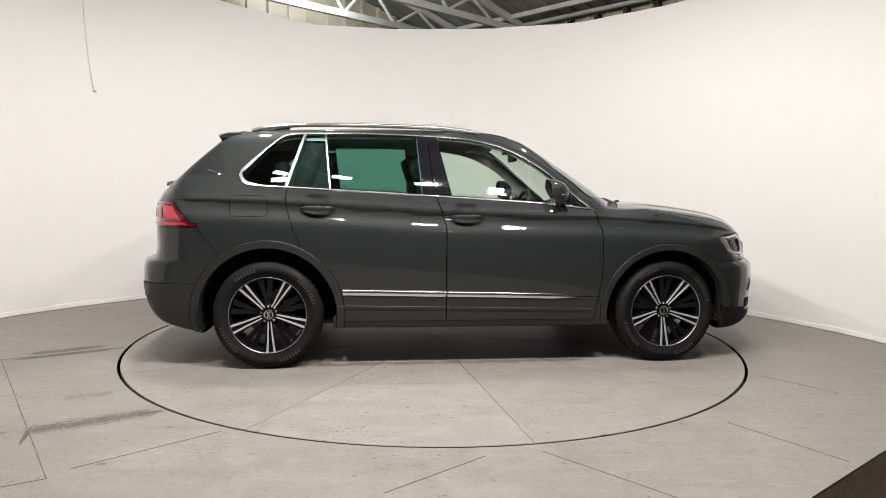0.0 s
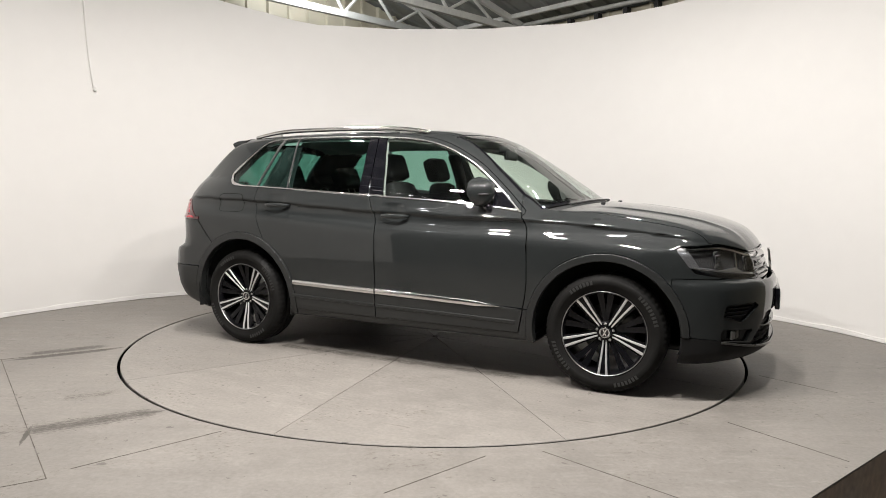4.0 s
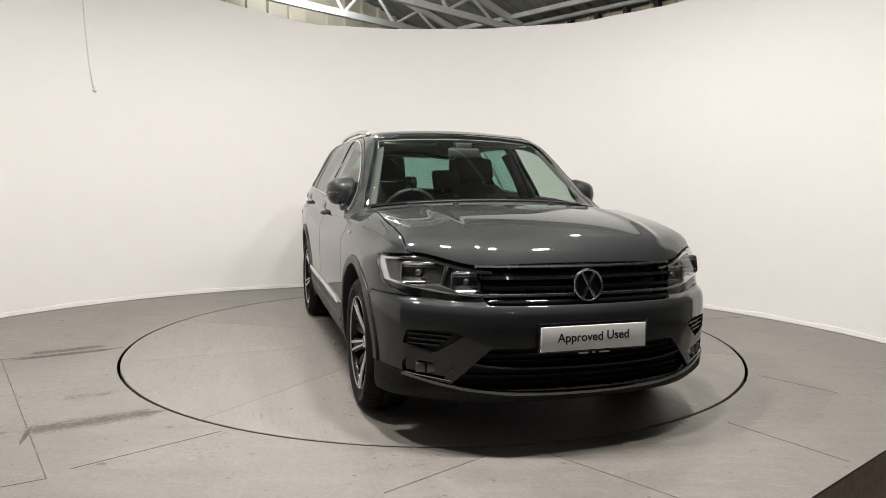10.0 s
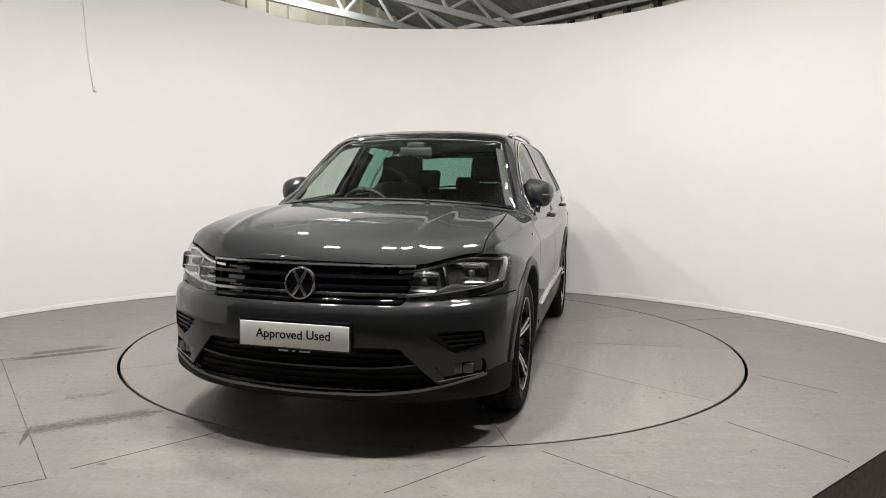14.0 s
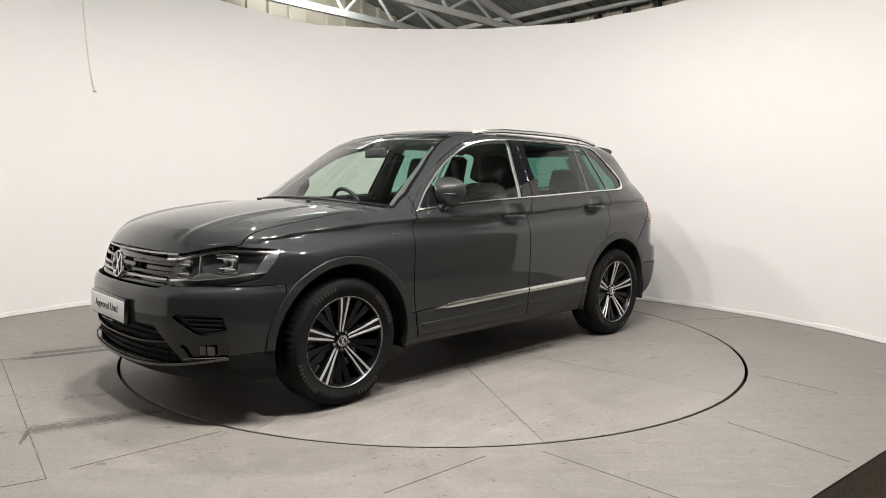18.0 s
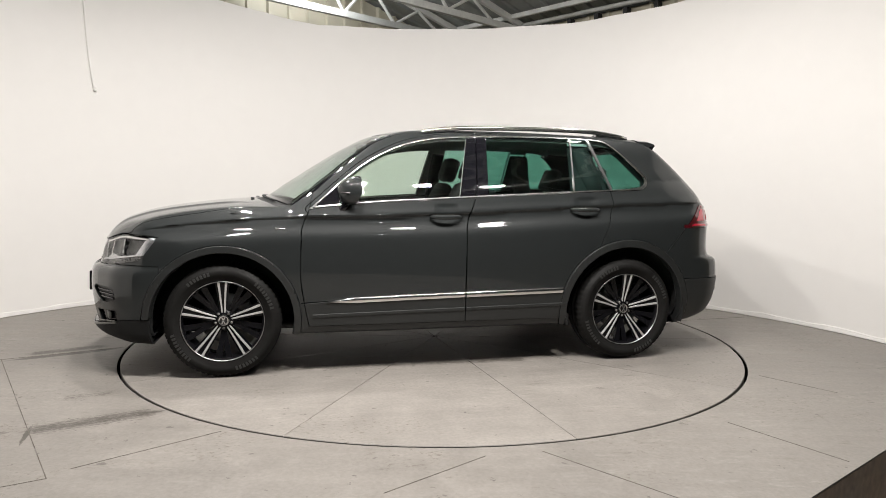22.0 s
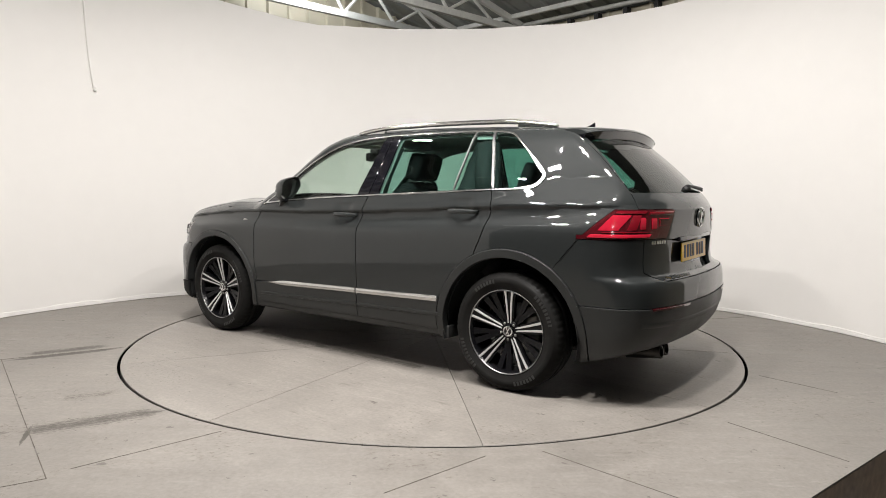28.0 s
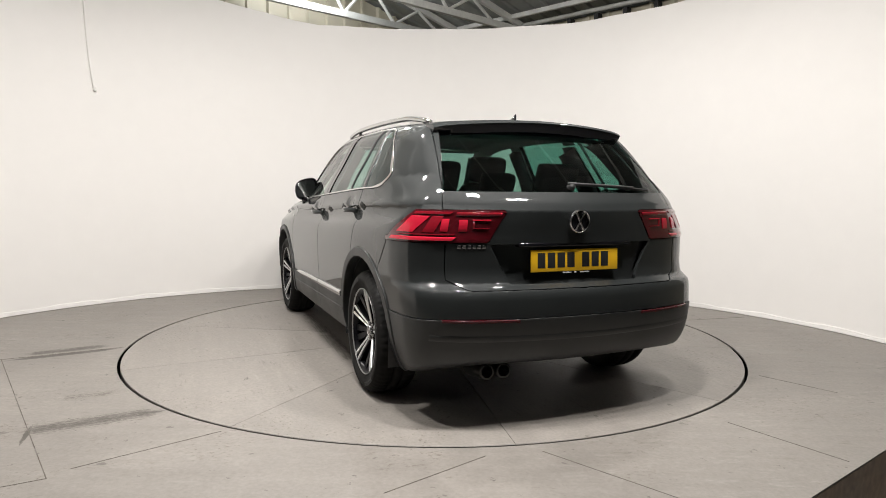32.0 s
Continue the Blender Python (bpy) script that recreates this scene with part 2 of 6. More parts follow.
ROOF_SHEET = plain("grey_roof_sheet", (0.33, 0.34, 0.325), 0.5, 0.2, vary=0.2, scale=3)
TRUSS = plain("white_truss_paint", (0.72, 0.72, 0.69), 0.5, vary=0.1)
HALL = plain("hall_wall", (0.34, 0.35, 0.35), 0.8, vary=0.15, scale=3)
HALL_FLOOR = plain("hall_concrete", (0.16, 0.155, 0.145), 0.7, vary=0.2, scale=3)
GLOW = plain("led_diffuser", (1.0, 0.96, 0.92), 0.5, emit=32.0)
# glowing tubes of the added fill battens
FILL_GLOW = plain("fill_tube", (1.0, 0.97, 0.93), 0.4, emit=5.0)
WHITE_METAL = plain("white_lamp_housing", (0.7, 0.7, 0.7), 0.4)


# ---- mesh helpers ----
def part(name, bm, material, parent=None, label="", smooth=True):
    """Links a bmesh as one mesh object under a thing or a part."""
    me = bpy.data.meshes.new(name)
    bm.to_mesh(me)
    bm.free()
    me.materials.append(material)
    me.polygons.foreach_set("use_smooth", [smooth] * len(me.polygons))
    ob = new(name, me)
    if parent is not None:
        ob.parent = parent
    if label:
        ob["label"] = label
    return ob


def empty(name):
    return new(name)


def box(bm, lo, hi, bevel=0.0, m=None):
    """A box between two corners, with rounded edges."""
    made = bmesh.ops.create_cube(bm, size=1.0)["verts"]
    for v in made:
        v.co = Vector([(a + b) / 2 + c * (b - a) for a, b, c in zip(lo, hi, v.co)])
    if bevel:
        edges = {e for v in made for e in v.link_edges}
        made = bmesh.ops.bevel(bm, geom=list(edges), offset=bevel, segments=2, affect="EDGES", profile=0.6)["verts"]
        made = list({v for v in made})
    if m is not None:
        bmesh.ops.transform(bm, matrix=m, verts=[v for v in made if v.is_valid])
    return made


def lathe(bm, rings, steps=48, axis="y"):
    """A body of revolution: rings of (radius, offset along the axis)."""
    rows = []
    for r, o in rings:
        row = []
        for i in range(steps):
            a = 2 * math.pi * i / steps
            p = (r * math.cos(a), o, r * math.sin(a)) if axis == "y" else (r * math.cos(a), r * math.sin(a), o)
            row.append(bm.verts.new(p))
        rows.append(row)
    for a, b in zip(rows, rows[1:]):
        for i in range(steps):
            j = (i + 1) % steps
            bm.faces.new((a[i], a[j], b[j], b[i]))
    return rows


def prism(bm, outline, depth, m=None, bevel=0.0):
    """A plate: the outline in x, y, with its depth along z."""
    low = [bm.verts.new((x, y, 0)) for x, y in outline]
    top = [bm.verts.new((x, y, depth)) for x, y in outline]
    n = len(outline)
    faces = [bm.faces.new(low[::-1]), bm.faces.new(top)]
    for i in range(n):
        faces.append(bm.faces.new((low[i], low[(i + 1) % n], top[(i + 1) % n], top[i])))
    made = low + top
    if bevel:
        made = list({v for v in bmesh.ops.bevel(bm, geom=list(faces[1].edges), offset=bevel, segments=2, affect="EDGES")["verts"]} | {v for v in made if v.is_valid})
    if m is not None:
        bmesh.ops.transform(bm, matrix=m, verts=made)
    return made


def tube(bm, points, r, steps=8, squash=1.0):
    """A round bar along points."""
    pts = [Vector(p) for p in points]
    rows = []
    for i, p in enumerate(pts):
        way = (pts[min(i + 1, len(pts) - 1)] - pts[max(i - 1, 0)]).normalized()
        side = way.cross(Vector((0, 0, 1)))
        side = side.normalized() if side.length > 1e-4 else Vector((1, 0, 0))
        up = side.cross(way)
        rows.append([bm.verts.new(p + (side * math.cos(a) * squash + up * math.sin(a)) * r) for a in (2 * math.pi * k / steps for k in range(steps))])
    for a, b in zip(rows, rows[1:]):
        for k in range(steps):
            bm.faces.new((a[k], a[(k + 1) % steps], b[(k + 1) % steps], b[k]))
    bm.faces.new(rows[0][::-1])
    bm.faces.new(rows[-1])


def curve(*knots):
    """A smooth line through (x, value) knots that never overshoots them."""
    x, y = np.array([k[0] for k in knots], float), np.array([k[1] for k in knots], float)
    h, s = np.diff(x), np.diff(y) / np.diff(x)
    m = np.zeros(len(x))
    m[0], m[-1] = s[0], s[-1]
    for i in range(1, len(x) - 1):
        if s[i - 1] * s[i] > 0:
            a, b = 2 * h[i] + h[i - 1], h[i] + 2 * h[i - 1]
            m[i] = (a + b) / (a / s[i - 1] + b / s[i])

    def at(q):
        q = np.clip(np.asarray(q, float), x[0], x[-1])
        i = np.clip(np.searchsorted(x, q) - 1, 0, len(h) - 1)
        t = (q - x[i]) / h[i]
        return (1 + 2 * t) * (1 - t) ** 2 * y[i] + t * (1 - t) ** 2 * h[i] * m[i] + t * t * (3 - 2 * t) * y[i + 1] + t * t * (t - 1) * h[i] * m[i + 1]
    return at



# ---- the studio ----
CENTRE, RADIUS = Vector((-0.060, 5.197, 0.0)), 2.267
WALL_C, WALL_R, WALL_H = (-0.318, 3.90), 3.98, 3.0


def studio():
    # curved white wall, with thickness
    bm = bmesh.new()
    rows = []
    steps = 96
    for i in range(steps + 1):
        a = radians(11 + 199 * i / steps)
        wob = 0.004 * math.sin(i * 0.9) + 0.003 * math.sin(i * 2.3)
        # the lining stands a little higher towards both ends
        across = WALL_C[0] + WALL_R * math.cos(a)
        wob += 0.13 * min(1.6, max(0.0, (-1.45 - across) / 0.9)) ** 1.2 + 0.05 * min(2.0, max(0.0, (across - 1.5) / 0.7))
        row = []
        for r, z in ((WALL_R, 0.0), (WALL_R + 0.003 * math.sin(i * 1.7), 1.5), (WALL_R, WALL_H + wob), (WALL_R + 0.09, WALL_H + wob), (WALL_R + 0.09, 0.0)):
            row.append(bm.verts.new((WALL_C[0] + r * math.cos(a), WALL_C[1] + r * math.sin(a), z)))
        rows.append(row)
    for a, b in zip(rows, rows[1:]):
        for k in range(4):
            bm.faces.new((a[k], a[k + 1], b[k + 1], b[k]))
    w = tagged(part("wall_curved", bm, WALL_WHITE), "white painted curved studio backdrop wall", "wall", kind="structure")
    e = w.modifiers.new("edges", "EDGE_SPLIT")
    e.split_angle = radians(40)
    # deck round the turntable, cut off along its open side
    bm = bmesh.new()
    n = 96
    inner = [bm.verts.new((CENTRE.x + (RADIUS + 0.008) * math.cos(2 * math.pi * i / n), CENTRE.y + (RADIUS + 0.008) * math.sin(2 * math.pi * i / n), 0)) for i in range(n)]
    # far side: a square outline that meets the open edge
    corner = [(6.0, 6.095), (6.0, 9.0), (-6.0, 9.0), (-6.0, -3.435)]
    outer = [bm.verts.new((x, y, 0)) for x, y in corner]
    edges = [bm.edges.new((inner[i], inner[(i + 1) % n])) for i in range(n)]
    edges += [bm.edges.new((outer[i], outer[(i + 1) % len(outer)])) for i in range(len(outer))]
    bmesh.ops.triangle_fill(bm, use_beauty=True, edges=edges)
    for f in bm.faces:
        if f.normal.z < 0:
            f.normal_flip()
    rim = [e for e in bm.edges if e.is_boundary]
    ext = bmesh.ops.extrude_edge_only(bm, edges=rim)["geom"]
    bmesh.ops.translate(bm, verts=[v for v in ext if isinstance(v, bmesh.types.BMVert)], vec=(0, 0, -0.008))
    tagged(part("floor", bm, FLOOR, smooth=False), "worn grey painted studio floor with dirt streaks", "floor", kind="structure")
    # open joints between the floor boards
    deck = bpy.data.objects["floor"]
    for x0, y0, x1, y1 in ((-2.96, 4.36, -1.585, 2.565), (-1.585, 2.565, -2.6, 1.95), (-1.54, 2.66, -1.06, 3.10), (-0.22, 2.47, 0.20, 2.84), (0.46, 2.90, 1.02, 2.36), (1.47, 3.30, 1.80, 2.82),
                           (2.04, 4.17, 2.34, 3.82), (-2.98, 4.33, -2.30, 4.73), (2.05, 5.9, 2.9, 6.15)):
        d = Vector((x1 - x0, y1 - y0, 0))
        bm = bmesh.new()
        box(bm, (0, -0.0022, -0.004), (d.length, 0.0022, 0.0012), 0, Matrix.Translation((x0, y0, 0)) @ Matrix.Rotation(math.atan2(d.y, d.x), 4, "Z"))
        part("joint", bm, JOINT, deck, smooth=False)
    # bare front under the deck's open side
    bm = bmesh.new()
    way = Vector((12.0, 9.53, 0)).normalized()
    m = Matrix.Translation((-6.0, -3.435, 0)) @ Matrix.Rotation(math.atan2(way.y, way.x), 4, "Z")
    for i in range(8):
        box(bm, (0.02 + i * 1.915, 0.01, -0.45), (0.02 + i * 1.915 + 1.906, 0.05, -0.022), 0.003, m)
    # near-black strip, put in for the shade between and above the front boards
    strip = bmesh.new()
    box(strip, (0, 0.02, -0.44), (15.3, 0.06, -0.009), 0, m)
    tagged(part("deck_gap_strip", strip, DARK_GAP, smooth=False), "near-black strip for the shade in the gaps of the raised floor's front", "platform edge", kind="structure")
    tagged(part("deck_front", bm, BOARD_EDGE, smooth=False), "bare brown plywood front of the raised floor", "platform edge", kind="structure")
    bm = bmesh.new()
    box(bm, (-14, -14, -0.55), (14, 16, -0.45))
    tagged(part("hall_floor", bm, HALL_FLOOR, smooth=False), "grey concrete floor of the hall", "floor", kind="structure")
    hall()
    # low skirting, painted with the wall
    bm = bmesh.new()
    rows = []
    for i in range(97):
        a = radians(11 + 199 * i / 96)
        top = 0.042 + 0.006 * math.sin(i * 1.3) + 0.004 * math.sin(i * 3.1)
        rows.append([bm.verts.new((WALL_C[0] + r * math.cos(a), WALL_C[1] + r * math.sin(a), z)) for r, z in ((WALL_R + 0.01, top), (WALL_R - 0.006, top - 0.003), (WALL_R - 0.009, 0.004), (WALL_R + 0.01, 0.003))])
    for a, b in zip(rows, rows[1:]):
        for k in range(3):
            bm.faces.new((a[k], a[k + 1], b[k + 1], b[k]))
    tagged(part("baseboard", bm, WALL_WHITE, smooth=False), "low white painted skirting along the curved wall", "skirting", kind="structure")
    # unseen battens, added to lift the dark roof sheets and cladding
    for x, y, watts in FILL_LAMPS:
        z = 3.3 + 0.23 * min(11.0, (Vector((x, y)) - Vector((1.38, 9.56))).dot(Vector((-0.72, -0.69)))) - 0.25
        thing = empty("fill_batten")
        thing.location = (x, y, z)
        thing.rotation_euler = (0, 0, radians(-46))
        tagged(thing, "added unseen white batten lamp that brightens the shed", "ceiling light", "batten lamps of the shed")
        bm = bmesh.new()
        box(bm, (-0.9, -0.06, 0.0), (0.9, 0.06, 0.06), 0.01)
        part("fill_case", bm, WHITE_METAL, thing)
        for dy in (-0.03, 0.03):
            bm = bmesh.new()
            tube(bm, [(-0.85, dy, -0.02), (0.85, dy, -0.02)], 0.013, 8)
            part("fill_tube", bm, FILL_GLOW, thing)
        lamp = bpy.data.lights.new("fill_light", "POINT")
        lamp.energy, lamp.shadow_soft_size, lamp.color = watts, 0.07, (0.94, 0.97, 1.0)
        new("fill_light", lamp).location = (x, y, z - 0.18)
    bm = bmesh.new()
    box(bm, (-14.2, -14, -0.5), (-14, 16, 8))
    box(bm, (14, -14, -0.5), (14.2, 16, 8))
    box(bm, (-14, -14.2, -0.5), (14, -14, 8))
    tagged(part("wall_hall", bm, HALL, smooth=False), "plain grey hall walls", "wall", kind="structure")
    # pit under the turntable
    bm = bmesh.new()
    lathe(bm, [(0.01, -0.2), (RADIUS + 0.03, -0.2), (RADIUS + 0.03, -0.03)], 64, "z")
    bmesh.ops.translate(bm, verts=bm.verts, vec=CENTRE)
    tagged(part("turntable_pit", bm, DARK_GAP), "dark gap round the turntable", "pit", kind="structure")


EAVE = Matrix.Translation((0.345, 10.64, 0)) @ Matrix.Rotation(math.atan2(-0.69, -0.72), 4, "Z")


def hall():
    """The shed round the studio. In its own axes x runs up the roof's slope, y along the eave towards the camera; the corner is the origin."""
    pitch = 0.23
    # ribbed roof sheet
    bm = bmesh.new()
    rows = []
    y = -0.6
    while y < 24:
        for dy, dz in ((0.0, 0.0), (0.16, 0.0), (0.18, 0.03), (0.22, 0.03), (0.24, 0.0)):
            rows.append([bm.verts.new((x, y + dy, 3.52 + pitch * min(x, 11 - (x - 11)) + dz)) for x in (-0.3, 11.0, 22.0)])
        y += 0.25
    for a, b in zip(rows, rows[1:]):
        for k in range(2):
            bm.faces.new((a[k], a[k + 1], b[k + 1], b[k]))
    bmesh.ops.transform(bm, matrix=EAVE, verts=bm.verts)
    tagged(part("ceiling", bm, ROOF_SHEET, smooth=False), "grey ribbed metal roof sheets of the shed", "roof", kind="structure")
    # gable: ribbed beige cladding
    for name, length, along in (("wall_gable", 22.0, "x"), ("wall_eave", 24.0, "y")):
        bm = bmesh.new()
        rows = []
        u = -0.1
        while u < length:
            for du, dv in ((0.0, 0.0), (0.20, 0.0), (0.215, 0.035), (0.255, 0.035), (0.27, 0.0)):
                low = -0.5
                high = 3.50 + pitch * max(0.0, min(u + du, 22 - u - du)) if along == "x" else 3.46
                pts = [((u + du, -0.55 + dv, z) if along == "x" else (-0.02 + dv, u + du, z)) for z in (low, high)]
                rows.append([bm.verts.new(p) for p in pts])
            u += 0.30
        for a, b in zip(rows, rows[1:]):
            bm.faces.new((a[0], a[1], b[1], b[0]))
        bmesh.ops.transform(bm, matrix=EAVE, verts=bm.verts)
        tagged(part(name, bm, CLAD_BEIGE, smooth=False), "beige ribbed metal cladding of the shed", "wall", kind="structure")
    # trusses: level chord, sloping rafter and web bars
    for k, y in enumerate((0.15, 1.213, 6.5, 11.8)):
        truss = empty("roof_truss")
        truss.matrix_basis = EAVE @ Matrix.Translation((0, y, 0))
        tagged(truss, "white painted steel roof truss under the roof sheets", "truss", "roof trusses")
        bm = bmesh.new()
        box(bm, (0.0, -0.035, 3.36), (20.0, 0.035, 3.445), 0.006)
        part("chord", bm, TRUSS, truss, smooth=False)
        for s in (0, 1):
            bm = bmesh.new()
            box(bm, (0, -0.03, 0), (11.3, 0.03, 0.08), 0.006, Matrix.Translation((0.0 if s == 0 else 22.0, 0, 3.40)) @ Matrix.Rotation(-math.atan(pitch) if s == 0 else math.pi + math.atan(pitch), 4, "Y"))
            part("rafter", bm, TRUSS, truss, smooth=False)
        for j in range(12):
            x0, x1 = 0.75 + j * 0.85, 0.75 + j * 0.85 + 0.42
            for a, b in ((x0, x1), (x0 + 0.85, x1)):
                bm = bmesh.new()
                tube(bm, [(a, 0, 3.42), (b, 0, 3.42 + pitch * b - 0.02)], 0.022, 6)
                part("web_bar", bm, TRUSS, truss, smooth=False)
    # purlins along the eave
    for j in range(8):
        bm = bmesh.new()
        x = 0.35 + j * 1.3
        box(bm, (x, -0.4, 3.44 + pitch * x), (x + 0.05, 23, 3.50 + pitch * x), 0.004, EAVE)
        tagged(part("purlin", bm, TRUSS, smooth=False), "pale steel purlin under the roof sheets", "purlin", "purlins")
    bm = bmesh.new()
    tube(bm, [EAVE @ Vector((0.16, y, 3.47)) for y in (-0.3, 8.0, 20.0)], 0.028, 10)
    tagged(part("eave_pipe", bm, TRUSS), "pale pipe along the eave of the shed", "pipe")
    for j in range(14):
        bm = bmesh.new()
        box(bm, (0.02, 0.3 + j * 0.42, 3.30), (0.12, 0.36 + j * 0.42, 3.44), 0.004, EAVE)
        tagged(part("eave_bracket", bm, BLACK, smooth=False), "dark steel bracket on the eave wall", "bracket", "eave brackets")
    bm = bmesh.new()
    p = EAVE @ Vector((0.34, 1.12, 3.36))
    box(bm, (p.x - 0.06, p.y - 0.06, p.z - 0.06), (p.x + 0.06, p.y + 0.06, p.z + 0.11), 0.01)
    tagged(part("junction_box", bm, BLACK), "black box fixed at the foot of the truss", "junction box")
    # white cable hung down the curved wall
    bm = bmesh.new()
    pts = []
    for i in range(13):
        f = i / 12
        a = radians(140.95 - 0.45 * f - 0.55 * f ** 3)
        r = WALL_R - 0.014
        pts.append((WALL_C[0] + r * math.cos(a), WALL_C[1] + r * math.sin(a), WALL_H - 0.02 - f * 0.90))
    tube(bm, pts, 0.009, 8)
    tube(bm, [pts[-1], (pts[-1][0] + 0.02, pts[-1][1] - 0.01, pts[-1][2] - 0.02)], 0.012, 8)
    tagged(part("cable", bm, WALL_WHITE), "white cable hung down the curved wall", "cable")


def turntable():
    """Ten wedge-shaped boards round the middle, with open joints between them."""
    thing = empty("turntable")
    thing.location = CENTRE
    tagged(thing, "round grey painted car turntable of ten worn wedge boards", "turntable")
    bm = bmesh.new()
    outer = RADIUS - 0.012
    rows = []
    for k in range(13):
        a = radians(-18 + 3 * k)
        shift = Vector((0.0015 / math.sin(radians(18)), 0, 0))
        rows.append([bm.verts.new((Vector((r * math.cos(a), r * math.sin(a), z)) * (1 if 0 < k < 12 else 1.0)) + (shift if r < 0.2 else Vector((0, 0, 0)))) for r, z in
                     ((0.02, -0.03), (0.02, 0.0), (0.7, 0.0), (1.5, 0.0), (outer - 0.003, 0.0), (outer, -0.003), (outer, -0.05))])
    for end, sgn in ((0, 1), (12, -1)):
        a = radians(-18 + 3 * end)
        for v in rows[end]:
            v.co += Vector((-math.sin(a), math.cos(a), 0)) * 0.0015 * sgn
    for a, b in zip(rows, rows[1:]):
        for k in range(6):
            bm.faces.new((a[k], a[k + 1], b[k + 1], b[k]))
    for end in (rows[0][::-1], rows[-1]):
        bm.faces.new(end)
    bmesh.ops.recalc_face_normals(bm, faces=bm.faces)
    for k in range(10):
        board = bm.copy()
        bmesh.ops.rotate(board, cent=(0, 0, 0), matrix=Matrix.Rotation(radians(6 + 36 * k), 3, "Z"), verts=board.verts)
        part("board", board, DISC, thing, smooth=False)
    bm.free()
    bm = bmesh.new()
    lathe(bm, [(0.001, -0.014), (1.0, -0.014), (RADIUS - 0.03, -0.014), (RADIUS - 0.03, -0.06)], 96, "z")
    part("bearer", bm, JOINT, thing)
    return thing


def flood_lamps():
    """Small led floods hung in a horseshoe over the turntable, each turned towards the middle."""
    for x, y, watts in LAMPS:
        thing = empty("flood_lamp")
        m = look((x, y, LAMP_Z), (x * 0.75, 5.3 + (y - 5.3) * 0.72, 1.2))
        thing.matrix_basis = m
        tagged(thing, "small rectangular led flood lamp hung over the turntable", "flood lamp", "flood lamps over the turntable")
        bm = bmesh.new()
        box(bm, (-0.15, -0.09, 0.004), (0.15, 0.09, 0.05), 0.008)
        for k in range(7):
            box(bm, (-0.13 + k * 0.04, -0.08, 0.05), (-0.124 + k * 0.04, 0.08, 0.075))
        part("lamp_case", bm, BLACK, thing)
        bm = bmesh.new()
        box(bm, (-0.125, -0.065, -0.002), (0.125, 0.065, 0.003))
        part("diffuser", bm, GLOW, thing)
        bm = bmesh.new()
        tube(bm, [(-0.158, 0, 0.03), (-0.158, 0, 0.13), (0.158, 0, 0.13), (0.158, 0, 0.03)], 0.008)
        part("bracket", bm, BLACK, thing)
        lamp = bpy.data.lights.new("flood_light", "AREA")
        lamp.shape, lamp.size, lamp.size_y, lamp.energy, lamp.color = "RECTANGLE", 0.24, 0.12, watts, (1.0, 0.962, 0.925)
        ob = new("flood_light", lamp)
        ob.matrix_basis = m @ Matrix.Translation((0, 0, -0.012))


studio()
disc = turntable()
flood_lamps()

# ---- the car: x forward from the middle of the wheelbase, y to its left, z up from the floor ----
AXLE, HUB_Z, TYRE_R = 1.3385, 0.347, 0.352
car = empty("car")
tagged(car, "dark grey five-door compact suv on a turntable", "car")

# long lines of the body
TOP = curve((-2.3, 1.42), (-1.75, 1.545), (-1.5, 1.572), (-1.0, 1.597), (-0.5, 1.606), (-0.1, 1.605), (0.15, 1.592), (0.38, 1.545), (0.575, 1.452), (0.775, 1.33), (0.975, 1.20),
            (1.115, 1.112), (1.20, 1.097), (1.4, 1.082), (1.6, 1.060), (1.84, 1.021), (2.0, 0.972), (2.08, 0.932), (2.14, 0.888), (2.2, 0.82), (2.4, 0.64))
CREASE = curve((-2.2, 1.105), (-1.9, 1.10), (-1.24, 1.078), (-0.15, 1.02), (0.4, 1.005), (0.81, 1.00), (1.4, 0.965), (1.8, 0.92), (2.2, 0.86))
# the flank under the crease: a shoulder that rolls in to a shallow hollow
SHOULDER = [(q, 0.9178 - 0.0248 * (1 + math.tanh((q + 0.088) / 0.0413))) for q in (-0.2, -0.17, -0.145, -0.125, -0.110, -0.099, -0.088, -0.077, -0.066, -0.05, -0.032)]
SIDE = curve((-0.95, 0.70), (-0.84, 0.835), (-0.78, 0.868), (-0.68, 0.893), (-0.5, 0.907), (-0.3, 0.9172), *SHOULDER,
             (-0.016, 0.8690), (0.0, 0.8935), (0.008, 0.8925), (0.04, 0.882), (0.11, 0.862), (0.3, 0.765), (0.5, 0.657), (0.60, 0.59), (0.8, 0.45))
TAPER = curve((-2.25, 0.078), (-1.9, 0.032), (-1.5, 0.010), (-1.1, 0.0), (1.0, 0.0), (1.4, 0.002), (1.8, 0.004), (2.2, 0.040))
TAPER_FORE = curve((0.8, 0.0850), (1.2, 0.07), (1.7, 0.06))

ROUND = curve((-2.2, 0.06), (-1.95, 0.045), (-1.6, 0.008), (-1.4, 0.0), (0.8, 0.0), (1.2, 0.022), (1.6, 0.058), (2.0, 0.07))
NOSE = curve((0.15, 2.00), (0.20, 2.10), (0.25, 2.20), (0.29, 2.232), (0.40, 2.236), (0.55, 2.246), (0.63, 2.24), (0.668, 2.222), (0.69, 2.185), (0.76, 2.172), (0.83, 2.145),
             (0.87, 2.125), (0.95, 2.075), (1.1, 1.93))
NOSE_PLAN = curve((-0.3, 0.022), (0, 0.0), (0.3, 0.022), (0.5, 0.072), (0.6, 0.12), (0.7, 0.19), (0.8, 0.275), (0.87, 0.40), (0.92, 0.62), (1.0, 1.3))
